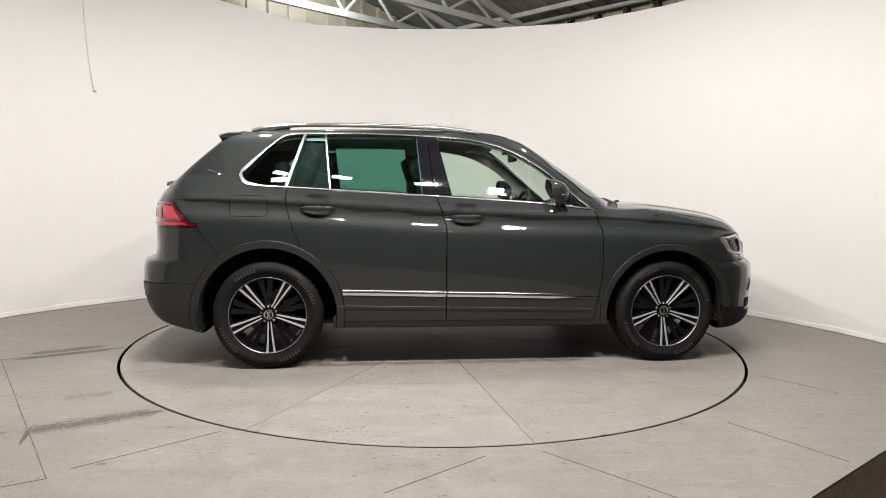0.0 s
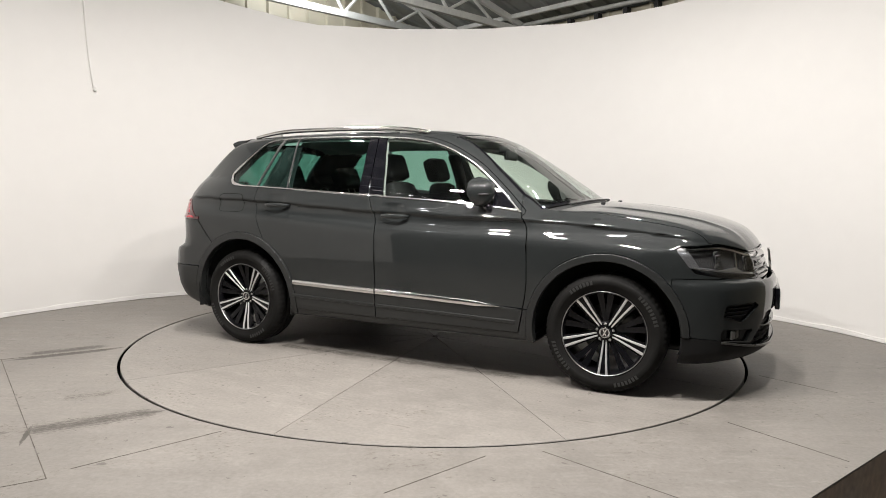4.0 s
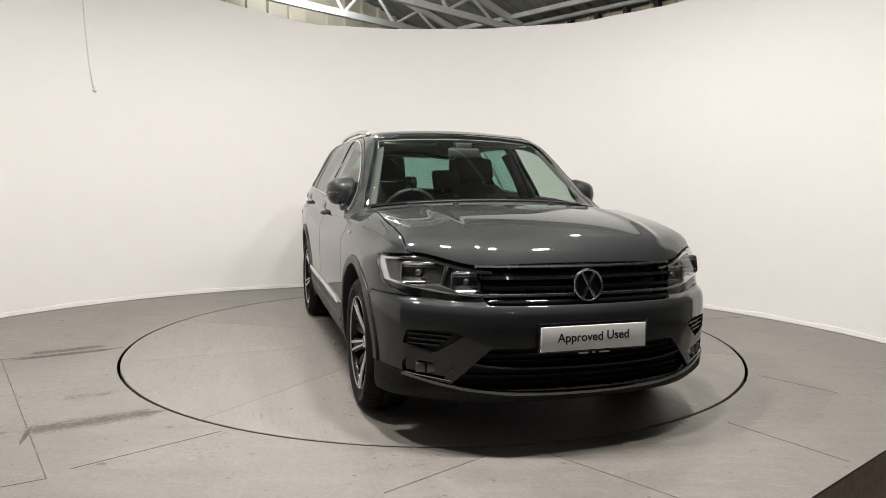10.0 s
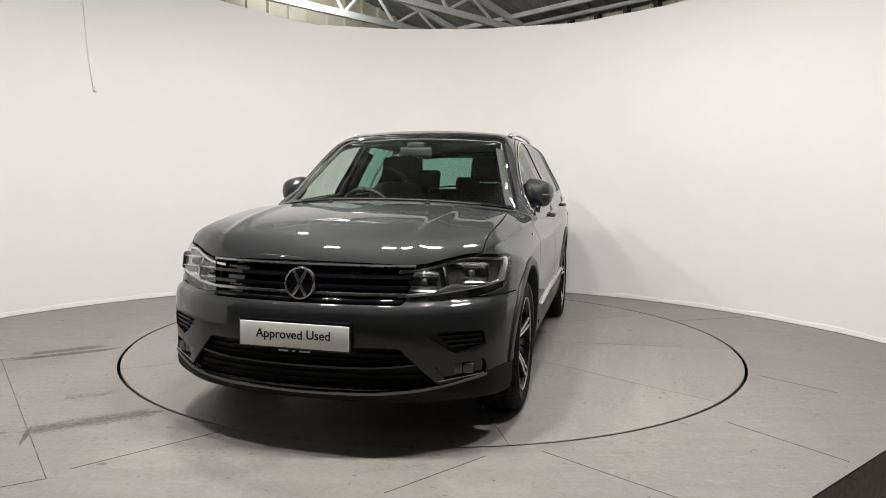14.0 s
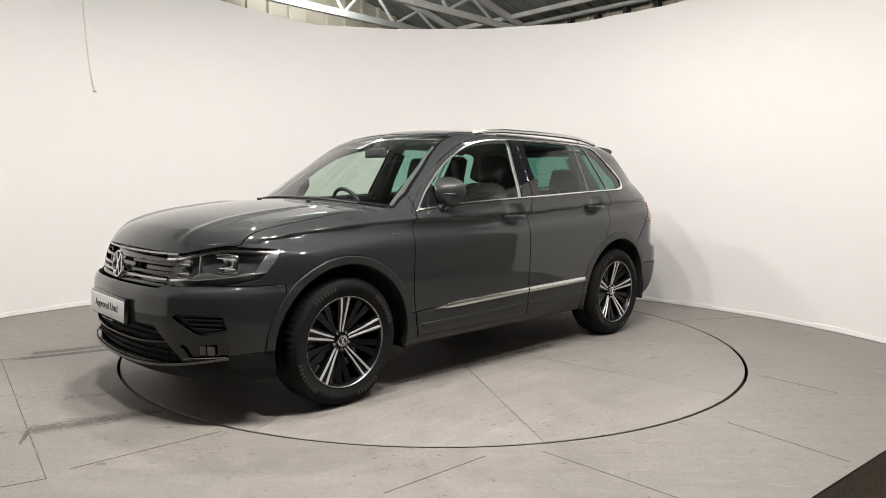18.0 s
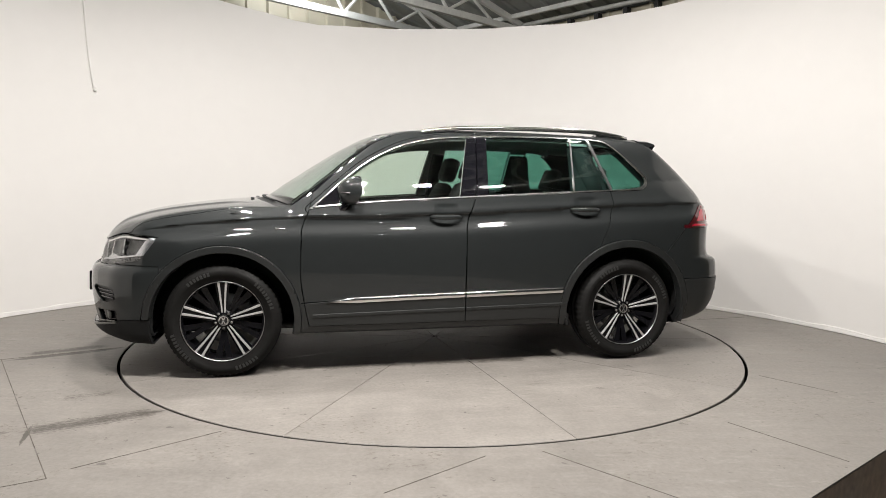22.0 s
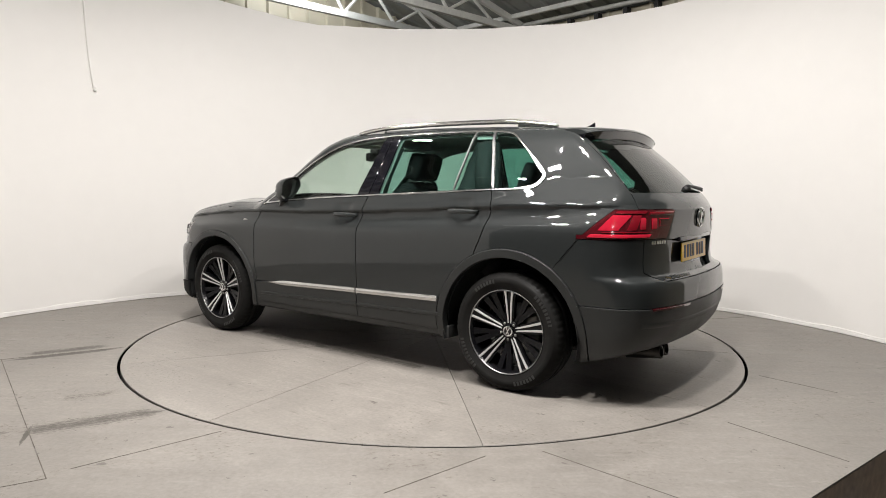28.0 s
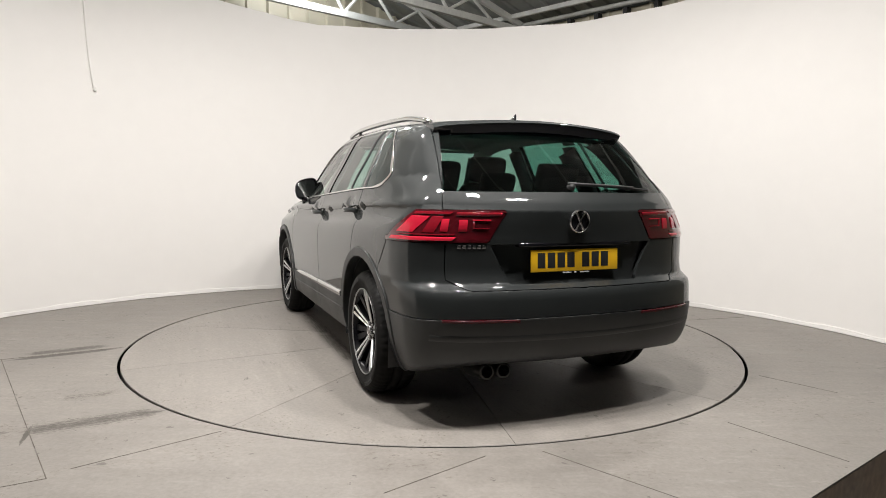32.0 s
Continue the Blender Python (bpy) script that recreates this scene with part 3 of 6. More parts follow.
TAIL = curve((0.15, -1.95), (0.24, -2.05), (0.31, -2.16), (0.42, -2.222), (0.56, -2.244), (0.64, -2.240), (0.690, -2.224), (0.704, -2.192), (0.72, -2.166), (0.80, -2.152), (0.92, -2.154), (1.03, -2.164),
             (1.070, -2.166), (1.085, -2.160), (1.11, -2.148), (1.13, -2.134), (1.15, -2.117), (1.17, -2.099), (1.3, -1.965), (1.47, -1.763), (1.52, -1.70), (1.6, -1.6))
TAIL_PLAN = curve((-0.4, 0.028), (0, 0.0), (0.4, 0.028), (0.6, 0.068), (0.72, 0.115), (0.8, 0.17), (0.87, 0.27), (0.92, 0.44), (1.0, 0.9))


def TAPER_TOP(x):
    """How far the glass house bows in towards both ends."""
    return np.where(x < 0.8, 0.0387 * np.minimum(np.abs(x + 0.5), 1.55) ** 3, TAPER_FORE(x))


def HANDLE_DISH(x, s):
    """Shallow dishes behind the two door handles."""
    return 0.012 * sum(np.exp(-((x - hx) / 0.072) ** 4 - ((s - 0.012) / 0.036) ** 4) for hx in (-0.055, -1.022))


def UPSWEEP(x):
    """The underside stands higher between the wheels, and rises behind the rear ones."""
    u, v = np.clip((-1.72 - x) / 0.42, 0, 1), np.clip((1.15 - np.abs(x)) / 0.2, 0, 1)
    return 0.095 * u * u * (3 - 2 * u) + 0.036 * v * v * (3 - 2 * v)


def smax(a, b, k):
    h = np.maximum(k - np.abs(a - b), 0) / k
    return np.maximum(a, b) + h * h * k / 4


def shell(p):
    """Below nought inside the car's skin."""
    x, y, z = p[:, 0], np.abs(p[:, 1]), p[:, 2]
    s = z - CREASE(x)
    u = np.clip((s + 0.11) / 0.13, 0, 1)
    side = (y - (SIDE(s) - ROUND(x) * u * u * (3 - 2 * u) - TAPER(x) - TAPER_TOP(x) * np.clip(s / 0.15, 0, 1) - HANDLE_DISH(x, s))) * 0.92
    front = np.clip((x - 0.1) / 0.5, 0, 1)
    bow = 0.25 * y * y * front
    top = z - (TOP(x + bow) - (0.10 - 0.045 * np.clip((x - 0.95) / 0.3, 0, 1)) * y * y)
    # two raised folds run down the bonnet
    fold = np.exp(-((y - (0.53 - 0.06 * (x - 1.2))) / 0.035) ** 2) * np.clip((x - 1.15) / 0.2, 0, 1) * 0.010
    top = (top - fold) * (0.97 - 0.12 * np.clip((x - 0.1) / 0.5, 0, 1))
    f = smax(side, top, 0.09 - 0.015 * np.clip((x - 0.9) / 0.5, 0, 1))
    nose = (x - (NOSE(z) - NOSE_PLAN(y))) * 0.8
    tail = ((TAIL(z) + TAIL_PLAN(y) * (0.90 + 0.52 * np.clip((z - 0.93) / 0.17, 0, 1))) - x) * (0.9 - 0.18 * np.clip((z - 1.05) / 0.15, 0, 1))
    f = smax(f, nose, 0.045)
    f = smax(f, tail, 0.05 - 0.02 * np.clip((z - 1.1) / 0.3, 0, 1))
    return smax(f, 0.215 + UPSWEEP(x) - z, 0.03)


def slope(p):
    e = 0.0015
    g = np.stack([shell(p + d) - shell(p - d) for d in np.eye(3) * e], -1)
    return g / np.maximum(np.linalg.norm(g, axis=1, keepdims=True), 1e-9)


def shoot(start, way):
    """Where rays from inside meet the skin."""
    r = np.full(len(start), 0.10)
    for _ in range(60):
        inside = shell(start + way * (r + 0.04)[:, None]) < 0
        if not inside.any():
            break
        r = np.where(inside, r + 0.04, r)
    lo, hi = r, r + 0.04
    for _ in range(16):
        mid = (lo + hi) / 2
        inside = shell(start + way * mid[:, None]) < 0
        lo, hi = np.where(inside, mid, lo), np.where(inside, hi, mid)
    return start + way * lo[:, None]


def on_side(x, z, sign=1, lift=0.0):
    """The point of the car's flank at x, z."""
    p = shoot(np.array([[x, 0.0, z]]), np.array([[0.0, 1.0, 0.0]]))
    q = p + slope(p) * lift
    return Vector((q[0, 0], q[0, 1] * sign, q[0, 2]))


def on_end(y, z, way=1, lift=0.0):
    """The point of the car's nose (way 1) or tail (way -1) at y, z."""
    p = shoot(np.array([[1.2 * way, y, z]]), np.array([[float(way), 0.0, 0.0]]))
    q = p + slope(p) * lift
    return Vector(q[0])


def on_top(x, y, lift=0.0):
    p = shoot(np.array([[x, y, 0.7]]), np.array([[0.0, 0.0, 1.0]]))
    q = p + slope(p) * lift
    return Vector(q[0])


def half_skin():
    """The left half of the skin as one fine net."""
    stations = []
    for i in range(46):
        stations.append((-1.5, -math.pi / 2 * (1 - i / 46) ** 1.0))
    for i in range(215):
        stations.append((-1.5 + 3.05 * i / 214, 0.0))
    for i in range(46):
        stations.append((1.55, math.pi / 2 * ((i + 1) / 46)))
    phis = np.radians(np.concatenate([np.linspace(-90, -62, 12)[:-1], np.linspace(-62, 90, 122)]))
    start, way = [], []
    for x, a in stations:
        for ph in phis:
            start.append((x, 0.0, 0.62))
            way.append((math.sin(a), math.cos(a) * math.cos(ph), math.cos(a) * math.sin(ph)))
    pts = shoot(np.array(start), np.array(way))
    n = len(phis)
    pts[:, 1] = np.where((np.arange(len(pts)) % n == n - 1) | (np.arange(len(pts)) % n == 0), 0.0, np.maximum(pts[:, 1], 0.0))
    bm = bmesh.new()
    vs = [bm.verts.new(p) for p in pts]
    for i in range(len(stations) - 1):
        for k in range(n - 1):
            bm.faces.new((vs[i * n + k], vs[(i + 1) * n + k], vs[(i + 1) * n + k + 1], vs[i * n + k + 1]))
    bmesh.ops.remove_doubles(bm, verts=bm.verts, dist=0.0004)
    return bm


def polygon(points):
    """A signed distance to a closed outline, below nought inside."""
    a = np.array(points, float)
    b = np.roll(a, -1, axis=0)

    def dist(u, v):
        q = np.stack([u, v], -1)
        best, odd = np.full(len(q), 1e9), np.zeros(len(q), bool)
        for p0, p1 in zip(a, b):
            e = p1 - p0
            t = np.clip(((q - p0) @ e) / (e @ e), 0, 1)
            best = np.minimum(best, np.linalg.norm(q - p0 - t[:, None] * e, axis=1))
            cross = (p0[1] > q[:, 1]) != (p1[1] > q[:, 1])
            with np.errstate(divide="ignore", invalid="ignore"):
                odd ^= cross & (q[:, 0] < (p1[0] - p0[0]) * (q[:, 1] - p0[1]) / (p1[1] - p0[1]) + p0[0])
        return np.where(odd, -best, best)
    return dist


def smooth_outline(points, rounds=2):
    for _ in range(rounds):
        out = []
        for p, q in zip(points, points[1:] + points[:1]):
            out += [(p[0] * 0.75 + q[0] * 0.25, p[1] * 0.75 + q[1] * 0.25), (p[0] * 0.25 + q[0] * 0.75, p[1] * 0.25 + q[1] * 0.75)]
        points = out
    return points


BELT = curve((-1.6, 1.178), (-1.22, 1.169), (-0.89, 1.153), (-0.35, 1.128), (-0.15, 1.114), (0.46, 1.080), (0.83, 1.043))
DLO_LINE = smooth_outline([(0.82, 1.036), (0.80, 1.043), (0.46, 1.080), (-0.15, 1.114), (-0.89, 1.153), (-1.22, 1.169), (-1.40, 1.174), (-1.49, 1.185), (-1.53, 1.255), (-1.49, 1.305), (-1.30, 1.475),
                           (-1.24, 1.520), (-1.1, 1.533), (-0.70, 1.541), (-0.13, 1.527), (0.10, 1.495), (0.257, 1.447), (0.447, 1.347), (0.576, 1.247), (0.79, 1.058)])
DLO = polygon(DLO_LINE)
B_FRONT = curve((1.0, -0.122), (1.115, -0.147), (1.494, -0.231), (1.6, -0.255))
B_REAR = curve((1.0, -0.335), (1.132, -0.345), (1.507, -0.373), (1.6, -0.38))
DIV_2 = curve((1.0, -0.925), (1.17, -0.942), (1.514, -0.977), (1.6, -0.985))
DIV_1 = curve((1.0, -1.273), (1.174, -1.219), (1.512, -1.114), (1.6, -1.087))
SEAM_MID = curve((0.2, -0.185), (0.9, -0.19), (1.0, -0.212), (1.133, -0.259), (1.5, -0.300), (1.6, -0.31))
SEAM_FRONT = curve((0.2, 0.80), (0.265, 0.813), (0.45, 0.85), (0.63, 0.872), (0.9, 0.864), (1.04, 0.815), (1.2, 0.78))
SEAM_REAR = curve((0.3, -0.95), (0.8, -1.13), (0.946, -1.19), (1.09, -1.222), (1.17, -1.210), (1.3, -1.18), (1.52, -1.11))
LAMP_TOP = curve((0.40, 0.826), (0.5, 0.832), (0.745, 0.880), (0.93, 0.862))
LAMP_LOW = curve((0.40, 0.686), (0.5, 0.685), (0.6, 0.687), (0.75, 0.700), (0.85, 0.726), (0.93, 0.765))
FOG = polygon([(0.80, 0.42), (0.80, 0.358), (0.645, 0.340), (0.612, 0.40)])
VENT = polygon([(0.79, 0.55), (0.80, 0.484), (0.685, 0.455), (0.572, 0.540), (0.60, 0.558)])
LIP = curve((0, 0.290), (0.3, 0.294), (0.5, 0.305), (0.65, 0.325), (0.78, 0.352), (0.92, 0.38))
STRIP = curve((-1.0, 0.503), (-0.87, 0.500), (0.70, 0.460), (0.9, 0.452))


def grille_side(z):
    return 0.462 + 0.24 * (z - 0.665)


def bands(p, key=None):
    """The outlines on the skin, each below nought inside: one of them, or all."""
    x, y, z = p[:, 0], np.abs(p[:, 1]), p[:, 2]
    rear, fore = np.hypot(x + AXLE, z - HUB_Z), np.hypot(x - AXLE, z - HUB_Z)
    dlo = np.maximum(DLO(x, z), 0.3 - y) if key is None or key.startswith("dlo") else None
    lamp_in = grille_side(z)
    made = {
        "arch_r": lambda: np.maximum(rear - 0.437, 0.5 - y), "arch_f": lambda: np.maximum(fore - 0.424, 0.5 - y),
        "trim_r": lambda: np.maximum(rear - 0.490, 0.5 - y), "trim_f": lambda: np.maximum(fore - 0.470, 0.5 - y),
        "dlo_rim": lambda: np.maximum(dlo - 0.024, 0.3 - y), "dlo": lambda: dlo, "dlo_in": lambda: dlo + 0.0095 + 0.012 * np.clip((-1.36 - x) / 0.10, 0, 1),
        "b_front": lambda: B_FRONT(z) - x, "b_rear": lambda: B_REAR(z) - x, "div2a": lambda: DIV_2(z) + 0.005 - x, "div2b": lambda: DIV_2(z) - 0.005 - x,
        "div1a": lambda: DIV_1(z) + 0.008 - x, "div1b": lambda: DIV_1(z) - 0.008 - x, "sail": lambda: 0.63 - 0.15 * (z - 1.05) - x,
        "screen": lambda: np.maximum.reduce([x - (1.115 - 0.30 * y * y), (0.345 - 0.22 * y * y) - x, y - (0.768 - 0.42 * (z - 1.10)), 1.05 - z]),
        "screen_rim": lambda: np.maximum.reduce([x - (1.09 - 0.30 * y * y), (0.375 - 0.22 * y * y) - x, y - (0.754 - 0.42 * (z - 1.10)), 1.05 - z]),
        "cowl": lambda: np.maximum.reduce([x - (1.185 - 0.30 * y * y), (1.115 - 0.30 * y * y) - x, y - 0.76, 1.0 - z]),
        "rear_glass": lambda: np.maximum.reduce([1.168 - z, z - 1.50, y - (0.67 - 0.33 * (z - 1.165)), x + 1.5]),
        "tail_lamp": lambda: np.maximum.reduce([z - 1.074, 0.918 - z, x + 1.774 + (z - 0.915), 0.40 + 0.6 * (1.06 - z) - y]),
        "lamp_seam": lambda: y - 0.69,
        "tailgate": lambda: np.maximum.reduce([y - (0.69 - 0.22 * np.maximum(z - 1.08, 0)), 0.692 + 0.5 * np.maximum(y - 0.6, 0) - z, x + 1.60]),
        "recess": lambda: np.maximum.reduce([z - 0.905, 0.715 - z, y - (0.36 + 0.55 * (z - 0.7)), x + 1.8]),
        "bumper_r": lambda: np.maximum.reduce([z - 0.918, x + 1.66 + 0.83 * (z - 0.78)]),
        "clad_r": lambda: np.maximum(z - 0.556, x + 1.5),
        "head_lamp": lambda: np.maximum.reduce([z - LAMP_TOP(y), LAMP_LOW(y) - z, lamp_in - y, 1.84 - 0.75 * (z - 0.69) - x]),
        "grille": lambda: np.maximum.reduce([y - lamp_in, z - (0.842 - 0.04 * y * y), 0.674 - z, 1.8 - x]),
        "low_grille": lambda: np.maximum.reduce([z - 0.487, 0.306 - z, y - (0.455 + 0.95 * (0.487 - z)), 1.8 - x]),
        "fog": lambda: np.maximum(FOG(y, z), 1.5 - x), "vent": lambda: np.maximum(VENT(y, z), 1.5 - x), "lip": lambda: np.maximum(z - LIP(y), 1.6 - x),
        "bonnet": lambda: np.maximum.reduce([y - (0.775 - 0.03 * np.abs(x - 1.45)), (1.185 - 0.30 * y * y) - x, (0.848 - 0.05 * y * y) - z, np.where(y > 0.44, LAMP_TOP(y) + 0.006 - z, -1.0)]),
        "bumper_f": lambda: np.maximum(1.70 - x, z - 0.695),
        "sill": lambda: np.maximum.reduce([z - STRIP(x), np.abs(x) - 1.6]),
        "seam_mid": lambda: SEAM_MID(z) - x, "seam_front": lambda: SEAM_FRONT(z) - x, "seam_rear": lambda: SEAM_REAR(z) - x,
        "crease_a": lambda: z - CREASE(x), "crease_b": lambda: z - CREASE(x) + 0.014, "crease_c": lambda: z - CREASE(x) - 0.010, "crease_d": lambda: z - CREASE(x) + 0.030, "crease_e": lambda: z - CREASE(x) + 0.048, "crease_f": lambda: z - CREASE(x) + 0.068, "crease_g": lambda: z - CREASE(x) + 0.088, "crease_h": lambda: z - CREASE(x) + 0.108, "crease_i": lambda: z - CREASE(x) + 0.13, "crease_j": lambda: z - CREASE(x) - 0.03,
        "fold_a": lambda: np.maximum(z - 1.077, 1.9 + x), "fold_b": lambda: np.maximum(z - 1.062, 1.9 + x), "fold_c": lambda: np.maximum(z - 1.095, 1.9 + x),
        "shelf_a": lambda: np.maximum(z - 0.652, 1.75 + x), "shelf_b": lambda: np.maximum(z - 0.690, 1.75 + x), "shelf_c": lambda: np.maximum(z - 0.715, 1.75 + x), "ledge": lambda: np.maximum(z - 0.655, 1.8 - x),
        "pan": lambda: z - 0.226 - UPSWEEP(x), "door_low": lambda: z - 0.305, "roof": lambda: np.maximum(y - (0.60 - 0.02 * np.abs(x + 0.5)), 1.45 - z),
    }
    return {k: f() for k, f in made.items()} if key is None else made[key]()


def cut(bm, field):
    """Cuts the net along the zero line of a field."""
    bm.verts.ensure_lookup_table()
    bm.verts.index_update()
    f = field(np.array([v.co[:] for v in bm.verts]))
    f = np.where(np.abs(f) < 0.0009, 0.0, f)
    zero = set(np.nonzero(f == 0)[0].tolist())
    marks = {bm.verts[i] for i in zero}
    for e in list(bm.edges):
        a, b = e.verts
        fa, fb = f[a.index], f[b.index]
        if fa * fb < 0:
            marks.add((e, a, fa / (fa - fb)))
    fresh = {m for m in marks if isinstance(m, bmesh.types.BMVert)}
    sign = {}
    for m in [m for m in marks if isinstance(m, tuple)]:
        _, v = bmesh.utils.edge_split(m[0], m[1], m[2])
        fresh.add(v)
    for face in {fc for v in fresh for fc in v.link_faces}:
        ring = list(face.verts)
        on = [i for i, v in enumerate(ring) if v in fresh]
        if len(on) < 2:
            continue
        for i in on:
            pair = [j for j in on if j > i and j - i > 1 and not (i == 0 and j == len(ring) - 1)]
            if pair:
                bmesh.utils.face_split(face, ring[i], ring[pair[0]])
                break


def classify(b):
    """The panel to which each place of the skin belongs."""
    n = len(b["dlo"])
    name = np.full(n, "quarter_panel", object)

    def put(what, mask):
        name[mask] = what
    inn = {k: v < 0 for k, v in b.items()}
    fore = b["seam_front"] < 0
    put("roof", inn["roof"])
    put("fender", fore & ~inn["dlo_rim"] & ~inn["roof"] & (b["cowl_z"] < 0.0))
    door = (inn["dlo_rim"] | (b["below_belt"] < 0)) & ~fore & ~inn["door_low"]
    put("front_door", door & inn["seam_mid"])
    put("rear_door", door & ~inn["seam_mid"] & inn["seam_rear"])
    put("sill", (inn["sill"] & ~fore & inn["door_low"]))
    put("bumper_rear", inn["bumper_r"])
    put("bumper_front", inn["bumper_f"] | (b["front_mid"] < 0))
    put("bonnet", inn["bonnet"])
    put("tailgate", inn["tailgate"])
    put("rear_cladding", inn["clad_r"] & inn["bumper_r"])
    put("number_recess", inn["recess"])
    low = inn["sill"] & ~inn["door_low"] & ~fore
    put("front_door_cladding", low & inn["seam_mid"])
    put("rear_door_cladding", low & ~inn["seam_mid"])
    put("sill", inn["sill"] & fore)
    put("sill", inn["sill"] & inn["door_low"])
    put("arch_trim_rear", inn["trim_r"])
    put("arch_trim_front", inn["trim_f"])
    put("window_trim", inn["dlo"])
    glassy = inn["dlo_in"]
    put("front_window", glassy & inn["b_front"])
    put("window_sail", glassy & inn["sail"])
    put("pillar_cover", glassy & ~inn["b_front"] & inn["b_rear"] & inn["seam_mid"])
    put("rear_pillar_cover", glassy & ~inn["b_front"] & inn["b_rear"] & ~inn["seam_mid"])
    put("rear_window", glassy & ~inn["b_rear"] & inn["div2a"])
    put("window_divider", glassy & ~inn["div2a"] & inn["div2b"])
    put("fixed_window", glassy & ~inn["div2b"] & inn["div1a"])
    put("window_slash", glassy & ~inn["div1a"] & inn["div1b"])
    put("quarter_window", glassy & ~inn["div1b"])
    put("screen_edge", inn["screen"])
    put("windscreen", inn["screen_rim"])
    put("cowl", inn["cowl"])
    put("rear_glass", inn["rear_glass"])
    put("tail_lamp", inn["tail_lamp"] & ~inn["lamp_seam"])
    put("gate_lamp", inn["tail_lamp"] & inn["lamp_seam"])
    put("head_lamp", inn["head_lamp"])
    put("grille", inn["grille"])
    put("front_lip", inn["lip"])
    put("low_grille", inn["low_grille"])
    put("fog_pocket", inn["fog"])
    put("bumper_vent", inn["vent"])
    put("under_pan", inn["pan"])
    put("", inn["arch_r"] | inn["arch_f"])
    return name


def full_bands(p):
    b = bands(p)
    x, y, z = p[:, 0], np.abs(p[:, 1]), p[:, 2]
    b["cowl_z"] = z - 1.14
    b["below_belt"] = z - BELT(x)
    b["front_mid"] = np.maximum(1.7 - x, y - 0.46)
    return b


def panel_mesh(name, net, faces, both, lift=0.0, gap=0.0018, depth=0.012, sign=1, bevel=0.0):
    """One panel of the skin: its own edges turned inwards, a gap to its neighbours."""
    verts, index, polys = [], {}, []
    for f in faces:
        row = []
        for v in f.verts:
            if v not in index:
                index[v] = len(verts)
                verts.append(v.co[:])
            row.append(index[v])
        polys.append(row)
    p = np.array(verts)
    nrm = slope(p)
    nrm[np.abs(p[:, 1]) < 1e-4, 1] = 0
    # edges that only one face of the panel uses
    use = {}
    for row in polys:
        for a, b in zip(row, row[1:] + row[:1]):
            use[(a, b)] = use.get((b, a), 0) + 1
            if (b, a) in use:
                use[(b, a)] = 2
    flip = np.mean([np.dot(np.cross(p[r[1]] - p[r[0]], p[r[2]] - p[r[0]]), nrm[r[0]]) for r in polys[:: max(1, len(polys) // 50)]]) < 0
    if flip:
        polys = [r[::-1] for r in polys]
    border = {}
    for row in polys:
        for a, b in zip(row, row[1:] + row[:1]):
            border[(a, b)] = True
    border = [(a, b) for a, b in border if (b, a) not in border and not (abs(p[a, 1]) < 1e-4 and abs(p[b, 1]) < 1e-4)]
    inward = np.zeros_like(p)
    for a, b in border:
        way = np.cross(nrm[a], p[b] - p[a])
        length = np.linalg.norm(way)
        if length > 1e-7:
            inward[a] += way / length
            inward[b] += way / length
    inward[np.abs(p[:, 1]) < 1e-4, 1] = 0
    length = np.linalg.norm(inward, axis=1, keepdims=True)
    edge = length[:, 0] > 1e-6
    inward = np.where(edge[:, None], inward / np.maximum(length, 1e-6), 0)
    p = p + inward * gap + nrm * lift
    edge_ids = np.nonzero(edge)[0]
    where = {int(i): len(p) + 2 * k for k, i in enumerate(edge_ids)}
    extra, extra_n = [], []
    for i in edge_ids:
        extra += [p[i] - nrm[i] * bevel, p[i] - nrm[i] * depth]
        extra_n += [-inward[i], -inward[i]]
    p = p + inward * bevel
    if bevel:
        polys = polys + [[b, a, where[a], where[b]] for a, b in border]
    polys = polys + [[where[b], where[a], where[a] + 1, where[b] + 1] for a, b in border]
    if extra:
        p, nrm = np.vstack([p, extra]), np.vstack([nrm, extra_n])
    if sign < 0:
        p, nrm, polys = p * (1, -1, 1), nrm * (1, -1, 1), [r[::-1] for r in polys]
    if both:
        k = len(p)
        polys = polys + [[i + k for i in r[::-1]] for r in polys]
        p, nrm = np.vstack([p, p * (1, -1, 1)]), np.vstack([nrm, nrm * (1, -1, 1)])
    me = bpy.data.meshes.new(name)
    me.from_pydata(p.tolist(), [], polys)
    me.polygons.foreach_set("use_smooth", [True] * len(me.polygons))
    me.normals_split_custom_set_from_vertices(nrm.tolist())
    return me


